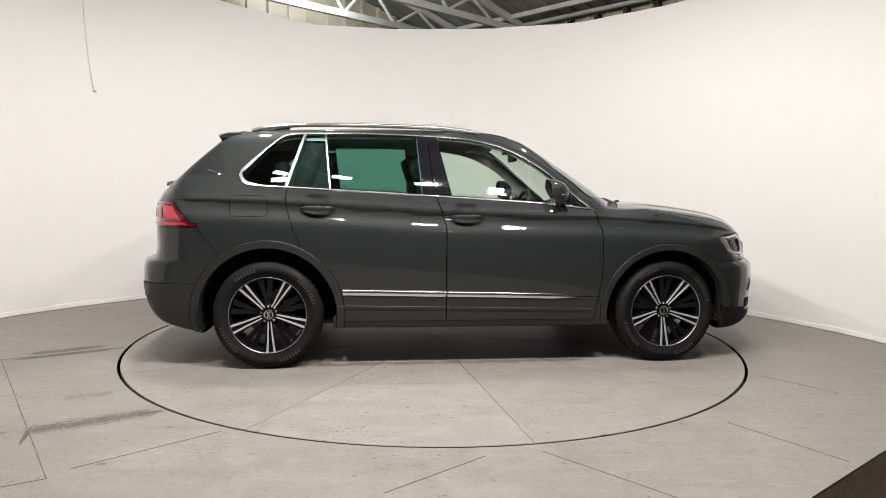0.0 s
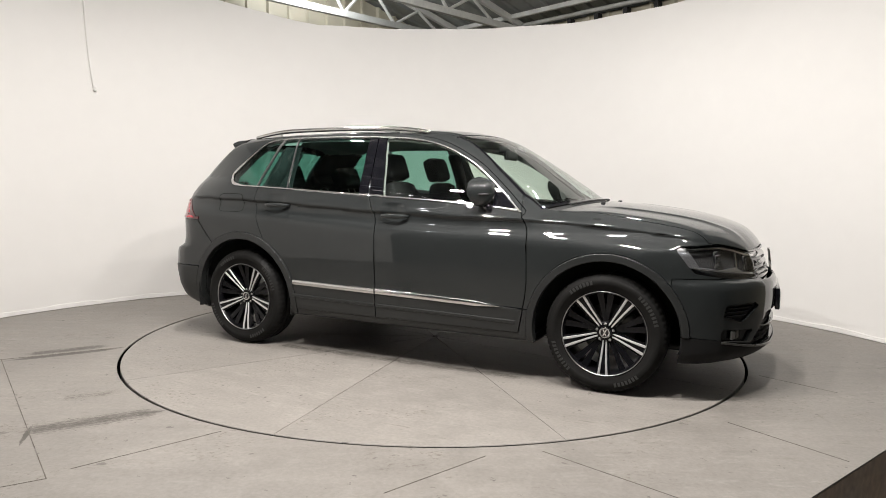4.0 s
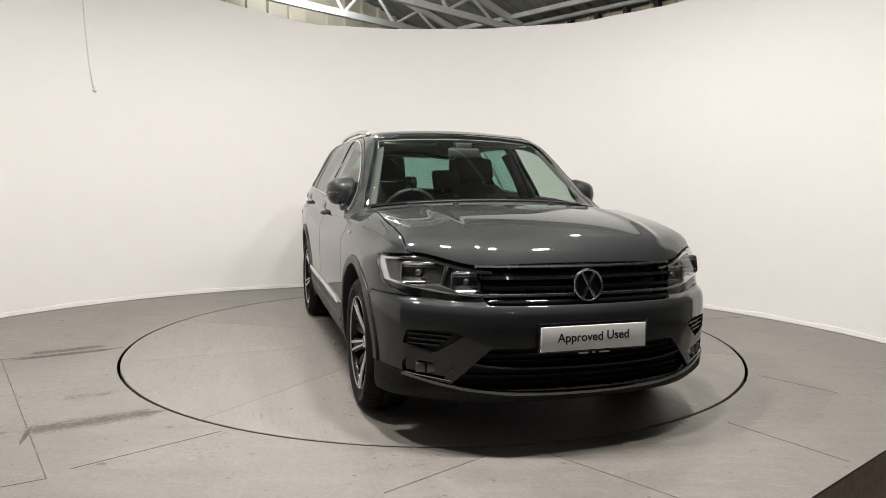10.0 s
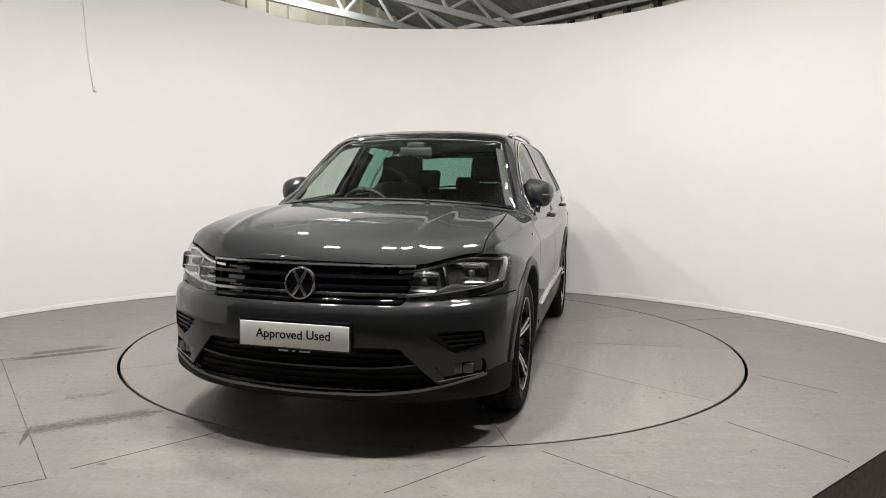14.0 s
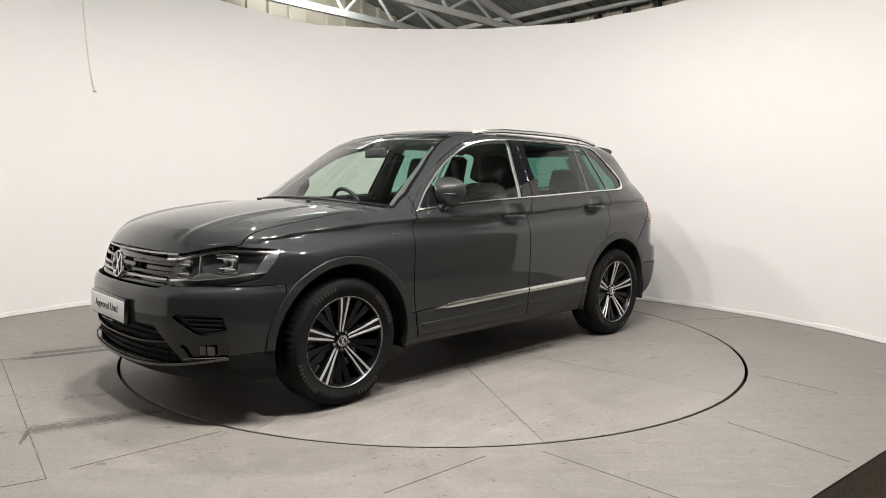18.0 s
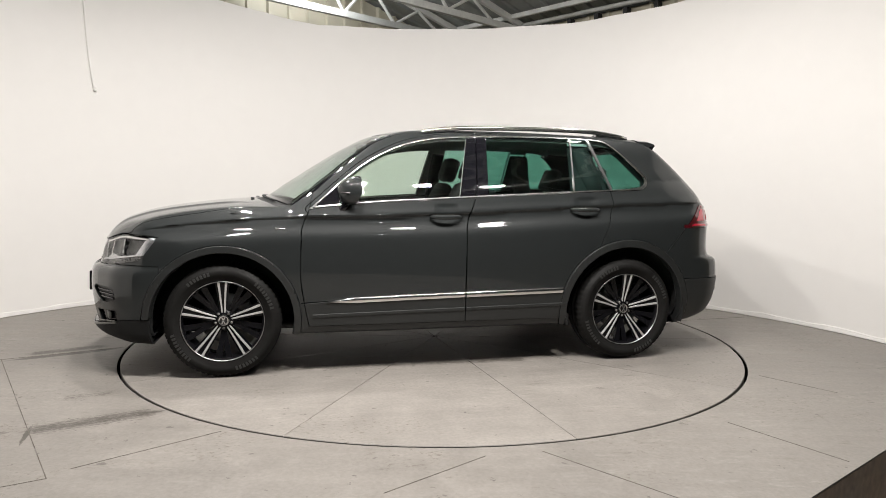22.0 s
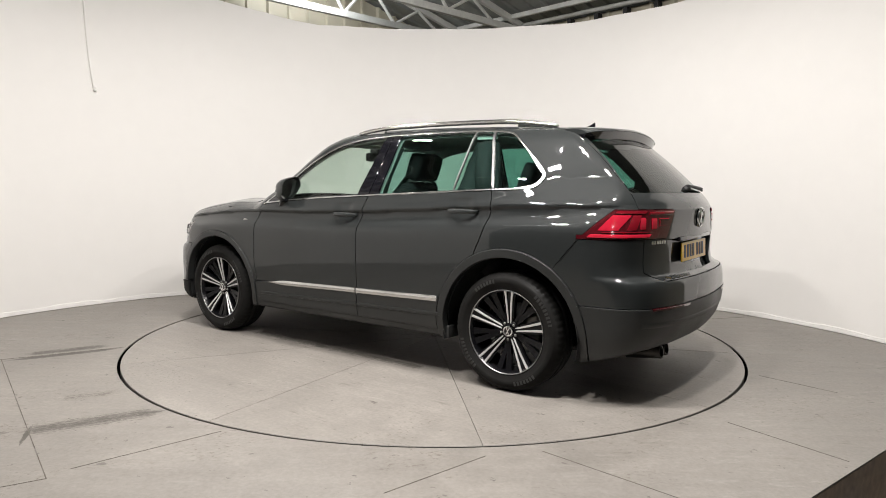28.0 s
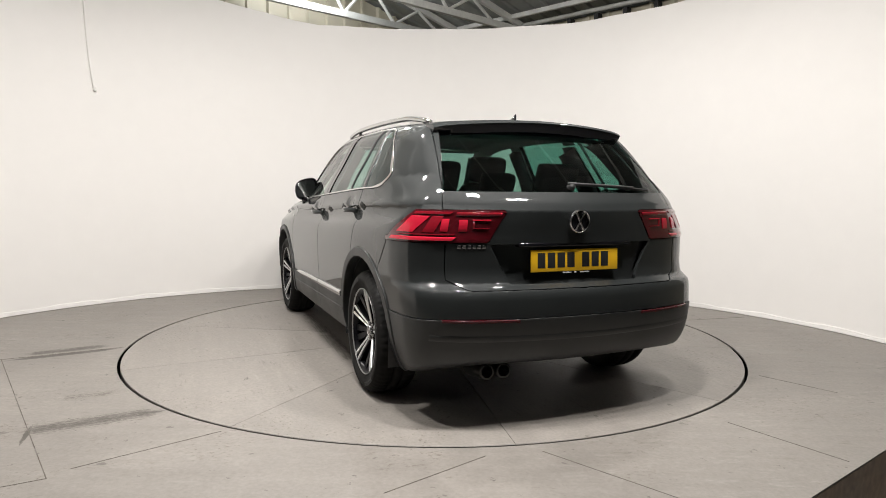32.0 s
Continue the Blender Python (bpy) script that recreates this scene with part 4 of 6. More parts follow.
def body():
    net = half_skin()
    names = list(bands(np.array([[0.0, 0.9, 0.6]])))
    for key in names:
        cut(net, lambda p, k=key: bands(p, k))
    for key in ("below_belt",):
        cut(net, lambda p, k=key: full_bands(p)[k])
    net.faces.ensure_lookup_table()
    mids = np.array([f.calc_center_median()[:] for f in net.faces])
    kinds = classify(full_bands(mids))
    groups = {}
    for f, k in zip(net.faces, kinds):
        groups.setdefault(k, []).append(f)
    looks = {  # material, both sides in one piece, lift, gap, depth, label
        "roof": (PAINT, True, 0, 0.0012, 0.012, ""), "bonnet": (PAINT, True, 0, 0.0022, 0.02, "dark grey creased bonnet"), "tailgate": (PAINT, True, 0, 0.0022, 0.02, "dark grey tailgate"),
        "bumper_front": (PAINT, True, 0, 0.0015, 0.02, ""), "bumper_rear": (PAINT, True, 0, 0.0015, 0.02, ""), "fender": (PAINT, False, 0, 0.002, 0.02, ""),
        "front_door": (PAINT, False, 0, 0.0024, 0.02, ""), "rear_door": (PAINT, False, 0, 0.0024, 0.02, ""), "quarter_panel": (PAINT, False, 0, 0.0012, 0.012, ""),
        "sill": (CLADDING, False, 0, 0.001, 0.02, "dark plastic sill"), "front_door_cladding": (CLADDING, False, 0.007, 0.002, 0.02, "dark plastic door cladding"),
        "rear_door_cladding": (CLADDING, False, 0.007, 0.002, 0.02, "dark plastic door cladding"), "arch_trim_rear": (CLADDING, False, 0.010, 0.0, 0.05, "dark plastic wheel arch trim"),
        "arch_trim_front": (CLADDING, False, 0.010, 0.0, 0.05, "dark plastic wheel arch trim"), "rear_cladding": (CLADDING, True, 0.004, 0.002, 0.02, "dark plastic lower bumper"),
        "number_recess": (PAINT, True, -0.030, -0.001, 0.02, ""), "window_trim": (TRIM, False, 0.005, 0.0, 0.015, "chrome window surround"),
        "front_window": (GLASS_FRONT, False, -0.004, 0.0, 0.003, ""), "window_sail": (BLACK_GLOSS, False, 0, 0.0, 0.01, ""), "pillar_cover": (BLACK_GLOSS, False, 0.001, 0.001, 0.01, "gloss black pillar cover"),
        "rear_pillar_cover": (BLACK_GLOSS, False, 0.001, 0.001, 0.01, "gloss black pillar cover"),
        "rear_window": (GLASS_REAR, False, -0.004, 0.0, 0.003, ""), "window_divider": (SLASH, False, 0.003, 0.0, 0.012, ""), "fixed_window": (GLASS_REAR, False, -0.004, 0.0, 0.003, ""),
        "window_slash": (SLASH, False, 0.004, 0.0, 0.012, ""), "quarter_window": (GLASS_REAR, False, -0.004, 0.0, 0.003, ""), "screen_edge": (BLACK_GLOSS, True, -0.003, 0.001, 0.01, ""),
        "windscreen": (GLASS_SCREEN, True, -0.003, 0.0, 0.004, "clear windscreen"), "cowl": (BLACK, True, -0.012, 0.0, 0.01, ""), "rear_glass": (GLASS_TAIL, True, -0.004, 0.001, 0.006, "tinted rear window"),
        "tail_lamp": (RED_DARK, False, 0.003, 0.001, 0.02, "red tail lamp"), "gate_lamp": (RED_DARK, False, 0.003, 0.001, 0.02, "red tail lamp"), "head_lamp": (LENS, False, 0.0, 0.001, 0.004, "clear headlamp"),
        "grille": (BLACK_GLOSS, True, -0.045, -0.001, 0.01, "black grille"), "front_lip": (MESH_BLACK, True, 0.004, 0.001, 0.02, ""), "low_grille": (MESH_BLACK, True, -0.035, -0.001, 0.01, "black lower grille"),
        "under_pan": (BLACK, True, 0, 0.0, 0.004, "black plastic underside"),
        "fog_pocket": (BLACK_GLOSS, False, -0.016, -0.001, 0.01, ""), "bumper_vent": (BLACK, False, -0.02, -0.001, 0.01, ""),
    }
    panels = {}
    for key, (material, both, lift, gap, depth, label) in looks.items():
        if key not in groups:
            continue
        for sign in ((1,) if both else (1, -1)):
            bevel = 0.006 if key.startswith("arch") else 0.004 if "pillar" in key else 0.0022 if material in (PAINT, CLADDING, TRIM) else 0.0
            me = panel_mesh(key, net, groups[key], both, lift, gap, depth, sign, bevel)
            me.materials.append(material)
            ob = new(key, me)
            ob.parent = car
            if label:
                ob["label"] = label
            if material in (GLASS_FRONT, GLASS_REAR, GLASS_TAIL, GLASS_SCREEN, LENS):
                ob.visible_shadow = False
            panels[key, sign] = ob
    # dark inner skin, behind the gaps and round the cabin
    open_parts = {"front_window", "rear_window", "quarter_window", "windscreen", "rear_glass", "head_lamp", ""}
    inner = [f for k, fs in groups.items() if k not in open_parts for f in fs]

    def dim(f):
        c = f.calc_center_median()
        return c.z < 1.12 or (c.x < -0.9 and c.z < 1.5)
    for what, material, test in (("cabin_lining", LINING, lambda f: dim(f)), ("headlining", HEADLINER, lambda f: not dim(f))):
        me = panel_mesh(what, net, [f for f in inner if test(f)], True, -0.052 if material is LINING else -0.032, 0.0, 0.002)
        me.materials.append(material)
        new(what, me).parent = car
    lamp = panel_mesh("lamp_housing", net, groups["head_lamp"], False, -0.034, -0.002, -0.03, 1)
    lamp.materials.append(LAMP_BODY)
    for sign in (1, -1):
        me = lamp if sign > 0 else panel_mesh("lamp_housing", net, groups["head_lamp"], False, -0.034, -0.002, -0.03, -1)
        if sign < 0:
            me.materials.append(LAMP_BODY)
        ob = new("lamp_housing", me)
        ob.parent = panels["head_lamp", sign]
    net.free()
    return panels


panels = body()


# ---- wheels ----
def wheel(turn):
    """One wheel with its tyre, turned rim, hub cap and brake; its outer face looks to +y."""
    hub = empty("wheel")
    hub.parent = car
    bm = bmesh.new()
    half = 0.118
    # sidewall, cut shoulder blocks and circumferential grooves
    rings = [(0.244, -half + 0.02), (0.258, -half + 0.004), (0.300, -half - 0.002), (0.330, -half + 0.006), (0.344, -half + 0.022), (0.3505, -half + 0.045), (0.352, -0.036), (0.343, -0.034), (0.343, -0.026),
             (0.352, -0.024), (0.352, 0.024), (0.343, 0.026), (0.343, 0.034), (0.352, 0.036), (0.3505, half - 0.045), (0.344, half - 0.022), (0.330, half - 0.006), (0.318, half + 0.001), (0.3165, half + 0.0035),
             (0.300, half + 0.004), (0.285, half + 0.004), (0.2835, half + 0.002), (0.256, half - 0.004), (0.243, half - 0.016)]
    rows = lathe(bm, rings, 240)
    for row, (r, o) in zip(rows, rings):
        if 0.05 < abs(o) < 0.1 and r > 0.34:
            for i in range(0, 240, 4):
                v = row[i]
                v.co.x, v.co.z = v.co.x * (1 - 0.0055 / r), v.co.z * (1 - 0.0055 / r)
    part("tyre", bm, RUBBER, hub, "black rubber tyre")
    for a0, count in ((15, 9), (105, 7), (195, 9), (285, 7)):
        bm = bmesh.new()
        for i in range(count):
            m = Matrix.Rotation(radians(a0 + 4.2 * i), 4, "Y")
            box(bm, (0.289, half + 0.002, -0.0065), (0.3125, half + 0.0055, 0.0065), 0, m)
        part("tyre_print", bm, TYRE_PRINT, hub, "raised tyre print as plain bars", smooth=False)
    bm = bmesh.new()
    lathe(bm, [(0.243, half - 0.02), (0.2482, half - 0.008), (0.2475, half - 0.004), (0.2450, half - 0.004), (0.242, half - 0.012)], 96)
    part("rim_edge", bm, RIM_RING, hub, "turned silver rim edge")
    bm = bmesh.new()
    lathe(bm, [(0.243, half - 0.010), (0.235, half - 0.02), (0.230, half - 0.05), (0.226, -half + 0.06), (0.246, -half + 0.02)], 64)
    part("rim_barrel", bm, RIM_BLACK, hub)
    rim = empty("rim")
    rim.parent = hub
    rim.rotation_euler = (0, radians(turn), 0)
    rim.scale = (0.962, 1, 0.962)
    for k in range(5):
        m = Matrix.Rotation(-radians(72 * k), 4, "Y")
        # a pair of turned spokes, falling inwards to the hub
        for s in (-1, 1):
            bm = bmesh.new()
            rows = []
            for r, off, w, d in ((0.045, 0.0085, 0.0050, 0.066), (0.10, 0.0115, 0.0058, 0.078), (0.17, 0.0165, 0.0068, 0.094), (0.225, 0.0215, 0.0078, 0.104), (0.251, 0.024, 0.0082, 0.108)):
                y0 = s * off
                rows.append([bm.verts.new((r, d - 0.004, y0 - w)), bm.verts.new((r, d, y0 - w + 0.002)), bm.verts.new((r, d, y0 + w - 0.002)), bm.verts.new((r, d - 0.004, y0 + w)),
                             bm.verts.new((r, d - 0.006, y0 + w)), bm.verts.new((r, d - 0.006, y0 - w))])
            for a, b in zip(rows, rows[1:]):
                for i in range(6):
                    bm.faces.new((a[i], a[(i + 1) % 6], b[(i + 1) % 6], b[i]))
            bm.faces.new(rows[0])
            bm.faces.new(rows[-1][::-1])
            bmesh.ops.recalc_face_normals(bm, faces=bm.faces)
            bmesh.ops.transform(bm, matrix=m, verts=bm.verts)
            part("spoke", bm, RIM_CUT, rim, "turned silver spoke", smooth=False)
        # black body under the pair, and the black blade between the pairs
        bm = bmesh.new()
        rows = []
        for r, w, d in ((0.045, 0.021, 0.058), (0.10, 0.026, 0.070), (0.17, 0.034, 0.086), (0.246, 0.046, 0.099)):
            rows.append([bm.verts.new((r, d, -w)), bm.verts.new((r, d, w)), bm.verts.new((r, d - 0.045, w * 0.75)), bm.verts.new((r, d - 0.045, -w * 0.75))])
        for a, b in zip(rows, rows[1:]):
            for i in range(4):
                bm.faces.new((a[i], a[(i + 1) % 4], b[(i + 1) % 4], b[i]))
        bmesh.ops.recalc_face_normals(bm, faces=bm.faces)
        bmesh.ops.transform(bm, matrix=m, verts=bm.verts)
        part("spoke_body", bm, RIM_BLACK, rim, smooth=False)
        bm = bmesh.new()
        m2 = Matrix.Rotation(-radians(72 * k + 36), 4, "Y")
        for s in (-1, 1):
            rows = []
            for r, off, w, d in ((0.05, 0.004, 0.010, 0.054), (0.12, 0.012, 0.013, 0.062), (0.246, 0.034, 0.021, 0.088)):
                rows.append([bm.verts.new((r, d, s * off - w)), bm.verts.new((r, d, s * off + w)), bm.verts.new((r, d - 0.035, s * off + w * 0.7)), bm.verts.new((r, d - 0.035, s * off - w * 0.7))])
            for a, b in zip(rows, rows[1:]):
                for i in range(4):
                    bm.faces.new((a[i], a[(i + 1) % 4], b[(i + 1) % 4], b[i]))
        bmesh.ops.recalc_face_normals(bm, faces=bm.faces)
        bmesh.ops.transform(bm, matrix=m2, verts=bm.verts)
        part("blade", bm, RIM_BLACK, rim, smooth=False)
        bm = bmesh.new()
        lathe(bm, [(0.0005, 0.074), (0.006, 0.074), (0.0085, 0.070), (0.0085, 0.05)], 12)
        bmesh.ops.transform(bm, matrix=m2 @ Matrix.Translation((0.052, 0, 0)), verts=bm.verts)
        part("wheel_bolt", bm, STEEL, rim)
    bm = bmesh.new()
    lathe(bm, [(0.068, 0.03), (0.068, 0.058), (0.060, 0.066), (0.036, 0.068)], 40)
    part("hub_body", bm, RIM_BLACK, rim)
    bm = bmesh.new()
    lathe(bm, [(0.0005, 0.079), (0.024, 0.079), (0.027, 0.0815), (0.031, 0.0815), (0.033, 0.078), (0.033, 0.06)], 40)
    cap = part("hub_cap", bm, CHROME, rim, "round chrome hub cap")
    bm = bmesh.new()
    lathe(bm, [(0.0005, 0.0802), (0.0235, 0.0802)], 32)
    part("cap_disc", bm, BLACK_GLOSS, rim)
    for a in (-26, 26):
        bm = bmesh.new()
        box(bm, (-0.0032, 0.079, -0.023), (0.0032, 0.0815, 0.023), 0, Matrix.Rotation(radians(a + 90), 4, "Y"))
        part("cap_bar", bm, CHROME, rim, smooth=False)
    bm = bmesh.new()
    lathe(bm, [(0.06, -0.02), (0.155, -0.02), (0.157, -0.024), (0.157, -0.04), (0.06, -0.04)], 48)
    lathe(bm, [(0.0005, 0.0), (0.07, 0.0), (0.075, -0.02)], 32)
    part("brake_disc", bm, STEEL, hub)
    bm = bmesh.new()
    box(bm, (-0.05, -0.06, 0.09), (0.05, 0.01, 0.175), 0.012, Matrix.Rotation(radians(-70), 4, "Y"))
    part("brake_caliper", bm, STEEL, hub)
    return hub


def wheels():
    for x, sign, turn in ((AXLE, 1, -90), (-AXLE, 1, -94), (AXLE, -1, -90), (-AXLE, -1, -86)):
        w = wheel(turn if sign > 0 else turn + 180)
        w.matrix_basis = Matrix.Translation((x, sign * 0.782, HUB_Z + 0.004)) @ (Matrix.Identity(4) if sign > 0 else Matrix.Rotation(math.pi, 4, "Z"))
        bm = bmesh.new()
        r = 0.437 if x < 0 else 0.424
        lathe(bm, [(0.0005, 0.42), (r + 0.012, 0.42), (r + 0.012, 0.885)], 48)
        bmesh.ops.bisect_plane(bm, geom=bm.verts[:] + bm.edges[:] + bm.faces[:], plane_co=(0, 0, -0.10), plane_no=(0, 0, 1), clear_inner=True)
        bmesh.ops.transform(bm, matrix=Matrix.Translation((x, 0, HUB_Z)) @ Matrix.Diagonal((1, sign, 1, 1)), verts=bm.verts)
        part("wheel_liner", bm, BLACK, car)
    bm = bmesh.new()
    box(bm, (-1.75, -0.62, 0.235), (1.85, 0.62, 0.28), 0.02)
    box(bm, (-0.88, -0.78, 0.26), (0.88, 0.78, 0.31), 0.02)
    part("underbody", bm, BLACK, car)


wheels()


# ---- the car's fittings ----
def ribbon(name, low, high, material, parent, label="", thick=0.006, sink=0.004, crown=0.0):
    """A raised strip on the skin between two rows of (point, normal)."""
    bm = bmesh.new()
    rows = []
    for (p, n), (q, o) in zip(low, high):
        p, n, q, o = Vector(p), Vector(n), Vector(q), Vector(o)
        mid, up = (p + q) / 2, (n + o).normalized()
        rows.append([bm.verts.new(v) for v in (p - n * sink, p + n * thick * 0.6, p + (q - p) * 0.15 + n * thick, mid + up * (thick + crown), q + (p - q) * 0.15 + o * thick, q + o * thick * 0.6, q - o * sink)])
    for a, b in zip(rows, rows[1:]):
        for k in range(7):
            bm.faces.new((a[k], a[(k + 1) % 7], b[(k + 1) % 7], b[k]))
    bm.faces.new(rows[0])
    bm.faces.new(rows[-1][::-1])
    bmesh.ops.recalc_face_normals(bm, faces=bm.faces)
    ob = part(name, bm, material, parent, label)
    e = ob.modifiers.new("edges", "EDGE_SPLIT")
    e.split_angle = radians(50)
    return ob


def skin_row(start, way):
    """Points and normals of the skin along many rays."""
    p = shoot(np.array(start, float), np.array(way, float))
    return list(zip(p.tolist(), slope(p).tolist()))


def flip(row, sign):
    return [((p[0], p[1] * sign, p[2]), (n[0], n[1] * sign, n[2])) for p, n in row]


def flank(xs, zs):
    return skin_row([(x, 0.2, z) for x, z in zip(xs, zs)], [(0, 1, 0)] * len(xs))


def nose(ys, zs):
    return skin_row([(1.3, y, z) for y, z in zip(ys, zs)], [(1, 0, 0)] * len(ys))


def stern(ys, zs):
    return skin_row([(-1.3, y, z) for y, z in zip(ys, zs)], [(-1, 0, 0)] * len(ys))


def tail_corner(angles, zs):
    return skin_row([(-1.6, 0.40, z) for z in zs], [(-math.cos(radians(a)), math.sin(radians(a)), 0) for a in angles])


def lamp_corner(angles, zs):
    return skin_row([(1.50, 0.40, z) for z in zs], [(math.cos(radians(a)), math.sin(radians(a)), 0) for a in angles])


def sunk(row, depth):
    return [((p[0] - n[0] * depth, p[1] - n[1] * depth, p[2] - n[2] * depth), n) for p, n in row]


def side_fittings():
    for sign in (1, -1):
        doors = panels["front_door", sign], panels["rear_door", sign]
        # bright strips along the doors
        xs = np.linspace(-0.862, -0.190, 16)
        ribbon("bright_strip", flip(flank(xs, STRIP(xs) - 0.020), sign), flip(flank(xs, STRIP(xs) + 0.019), sign), SATIN, doors[1], "bright metal door strip", 0.014, 0.002, 0.001)
        xs = np.linspace(-0.180, 0.71, 22)
        t = np.clip((0.71 - xs) / 0.16, 0.02, 1)
        ribbon("bright_strip", flip(flank(xs, STRIP(xs) - 0.019 * t), sign), flip(flank(xs, STRIP(xs) + 0.019 * t), sign), SATIN, doors[0], "bright metal door strip", 0.014, 0.002, 0.001)
        # lower ledge of the cladding
        for door, x0, x1 in ((doors[0], -0.182, 0.80), (doors[1], -0.89, -0.19)):
            xs = np.linspace(x0, x1, 14)
            ribbon("cladding_ledge", flip(flank(xs, 0.375 - 0.02 * xs), sign), flip(flank(xs, 0.398 - 0.02 * xs), sign), CLADDING, door, "", 0.012, 0.002)
        # door handles over their dishes
        for door, hx, hz in ((doors[0], -0.055, CREASE(-0.055) - 0.012), (doors[1], -1.022, CREASE(-1.022) - 0.012)):
            p = on_side(hx, float(hz), sign)
            bm = bmesh.new()
            rows = []
            for i in range(9):
                f = i / 8
                x = hx - 0.108 + 0.216 * f
                out = 0.014 + 0.044 * math.sin(math.pi * f) ** 0.45
                h = 0.009 + 0.007 * math.sin(math.pi * f) ** 0.5
                c = Vector((x, p.y + sign * out, float(hz) - 0.014))
                rows.append([bm.verts.new(c + Vector((0, sign * math.cos(a) * 0.011, math.sin(a) * h))) for a in (2 * math.pi * k / 10 for k in range(10))])
            for a, b in zip(rows, rows[1:]):
                for k in range(10):
                    bm.faces.new((a[k], a[(k + 1) % 10], b[(k + 1) % 10], b[k]))
            bm.faces.new(rows[0])
            bm.faces.new(rows[-1])
            bmesh.ops.recalc_face_normals(bm, faces=bm.faces)
            part("door_handle", bm, PAINT, door)
        # door mirror
        mirror = empty("door_mirror")
        mirror.parent = car
        bm = bmesh.new()
        rows = []
        n = 20
        for i in range(13):
            f = i / 12
            x = 0.495 + 0.145 * f
            s = (1 - f ** 2.8) ** 0.55 if f < 1 else 0.03
            s = max(s, 0.03) * (1 if f > 0.02 else 0.97)
            cy = 0.866 - 0.012 * f
            row = []
            for k in range(n):
                a = 2 * math.pi * k / n
                ca, sa = math.cos(a), math.sin(a)
                e = 0.66
                zz = math.copysign(abs(sa) ** e, sa) * (0.082 if sa > 0 else 0.092) * s
                yy = math.copysign(abs(ca) ** e, ca) * 0.092 * s * (1 - 0.30 * max(0.0, -sa))
                # the upper edge falls away to the outside
                row.append(bm.verts.new((x + 0.5 * max(0.0, -zz) * (1 - f), sign * (cy + yy), 1.160 + zz - 0.22 * yy)))
            rows.append(row)
        for a, b in zip(rows, rows[1:]):
            for k in range(n):
                bm.faces.new((a[k], a[(k + 1) % n], b[(k + 1) % n], b[k]))
        bm.faces.new(rows[-1])
        bmesh.ops.recalc_face_normals(bm, faces=bm.faces)
        part("mirror_housing", bm, PAINT, mirror)
        bm = bmesh.new()
        vs = []
        for k in range(24):
            a = 2 * math.pi * k / 24
            ca, sa = math.cos(a), math.sin(a)
            yy = math.copysign(abs(ca) ** 0.66, ca) * 0.078 * (1 - 0.30 * max(0.0, -sa))
            zz = math.copysign(abs(sa) ** 0.66, sa) * 0.070
            vs.append(bm.verts.new((0.528 + 0.42 * max(0.0, -zz), sign * (0.866 + yy), 1.158 + zz - 0.22 * yy)))
        bm.faces.new(vs)
        part("mirror_glass", bm, CHROME, mirror, "silvered mirror glass")
        bm = bmesh.new()
        tube(bm, [(0.62, sign * 0.835, 1.005), (0.60, sign * 0.845, 1.045), (0.575, sign * 0.855, 1.095)], 0.030, 10, 1.3)
        part("mirror_foot", bm, BLACK_GLOSS, mirror)
        bm = bmesh.new()
        tube(bm, [(0.569, sign * 0.944, 1.142), (0.587, sign * 0.934, 1.142), (0.608, sign * 0.916, 1.143), (0.624, sign * 0.893, 1.144)], 0.006, 6)
        part("mirror_indicator", bm, LAMP_BODY, mirror)
        # roof rails
        rail = empty("roof_rail")
        rail.parent = car
        bm = bmesh.new()
        pts = []
        for i in range(29):
            f = i / 28
            x = -1.47 + 1.53 * f
            y = 0.598 - 0.045 * ((x + 0.4) / 1.0) ** 2 * (1.0 if x < -0.4 else 0.5)
            lift = 0.004 + 0.028 * min(1.0, math.sin(math.pi * min(max(f, 0), 1)) ** 0.7 * 1.5)
            pts.append(on_top(x, y, 0) + Vector((0, 0, lift)))
        tube(bm, [Vector((p.x, p.y * sign, p.z)) for p in pts], 0.0155, 10, 1.3)
        part("rail_bar", bm, SATIN, rail, "silver roof rail")
        for x0, x1 in ((-1.45, -1.22), (-0.17, 0.04)):
            bm = bmesh.new()
            base = [on_top(x, 0.590 - 0.04 * ((x + 0.4) / 1.0) ** 2 * (1.0 if x < -0.4 else 0.5), 0.0) for x in np.linspace(x0, x1, 8)]
            bars = []
            for k, b in enumerate(base):
                h = 0.020 * (k / 7 if x0 < -0.5 else 1 - k / 7) + 0.006
                bars.append([bm.verts.new((b.x, sign * (b.y + dy), b.z + dz)) for dy, dz in ((-0.012, -0.01), (0.012, -0.014), (0.012, h), (-0.012, h))])
            for a, b in zip(bars, bars[1:]):
                for k in range(4):
                    bm.faces.new((a[k], a[(k + 1) % 4], b[(k + 1) % 4], b[k]))
            bm.faces.new(bars[0])
            bm.faces.new(bars[-1][::-1])
            bmesh.ops.recalc_face_normals(bm, faces=bm.faces)
            part("rail_foot", bm, SATIN, rail, smooth=False)
        # small winged badge on the fender
        xs = np.linspace(0.965, 1.02, 7)
        half = 0.007 * (xs - 0.96) / 0.055 + 0.001
        ribbon("fender_badge", flip(flank(xs, 0.917 - half * 0.5 + 0.0 * xs), sign), flip(flank(xs, 0.917 + half), sign), SATIN, panels["fender", sign], "small bright fender badge", 0.004, 0.002)
        # front side reflector of the bumper edge and mud flap
        bm = bmesh.new()
        box(bm, (-0.925, sign * 0.80 - 0.07, 0.25), (-0.905, sign * 0.80 + 0.07, 0.33), 0.006)
        part("mud_flap", bm, BLACK, car)
        bm = bmesh.new()
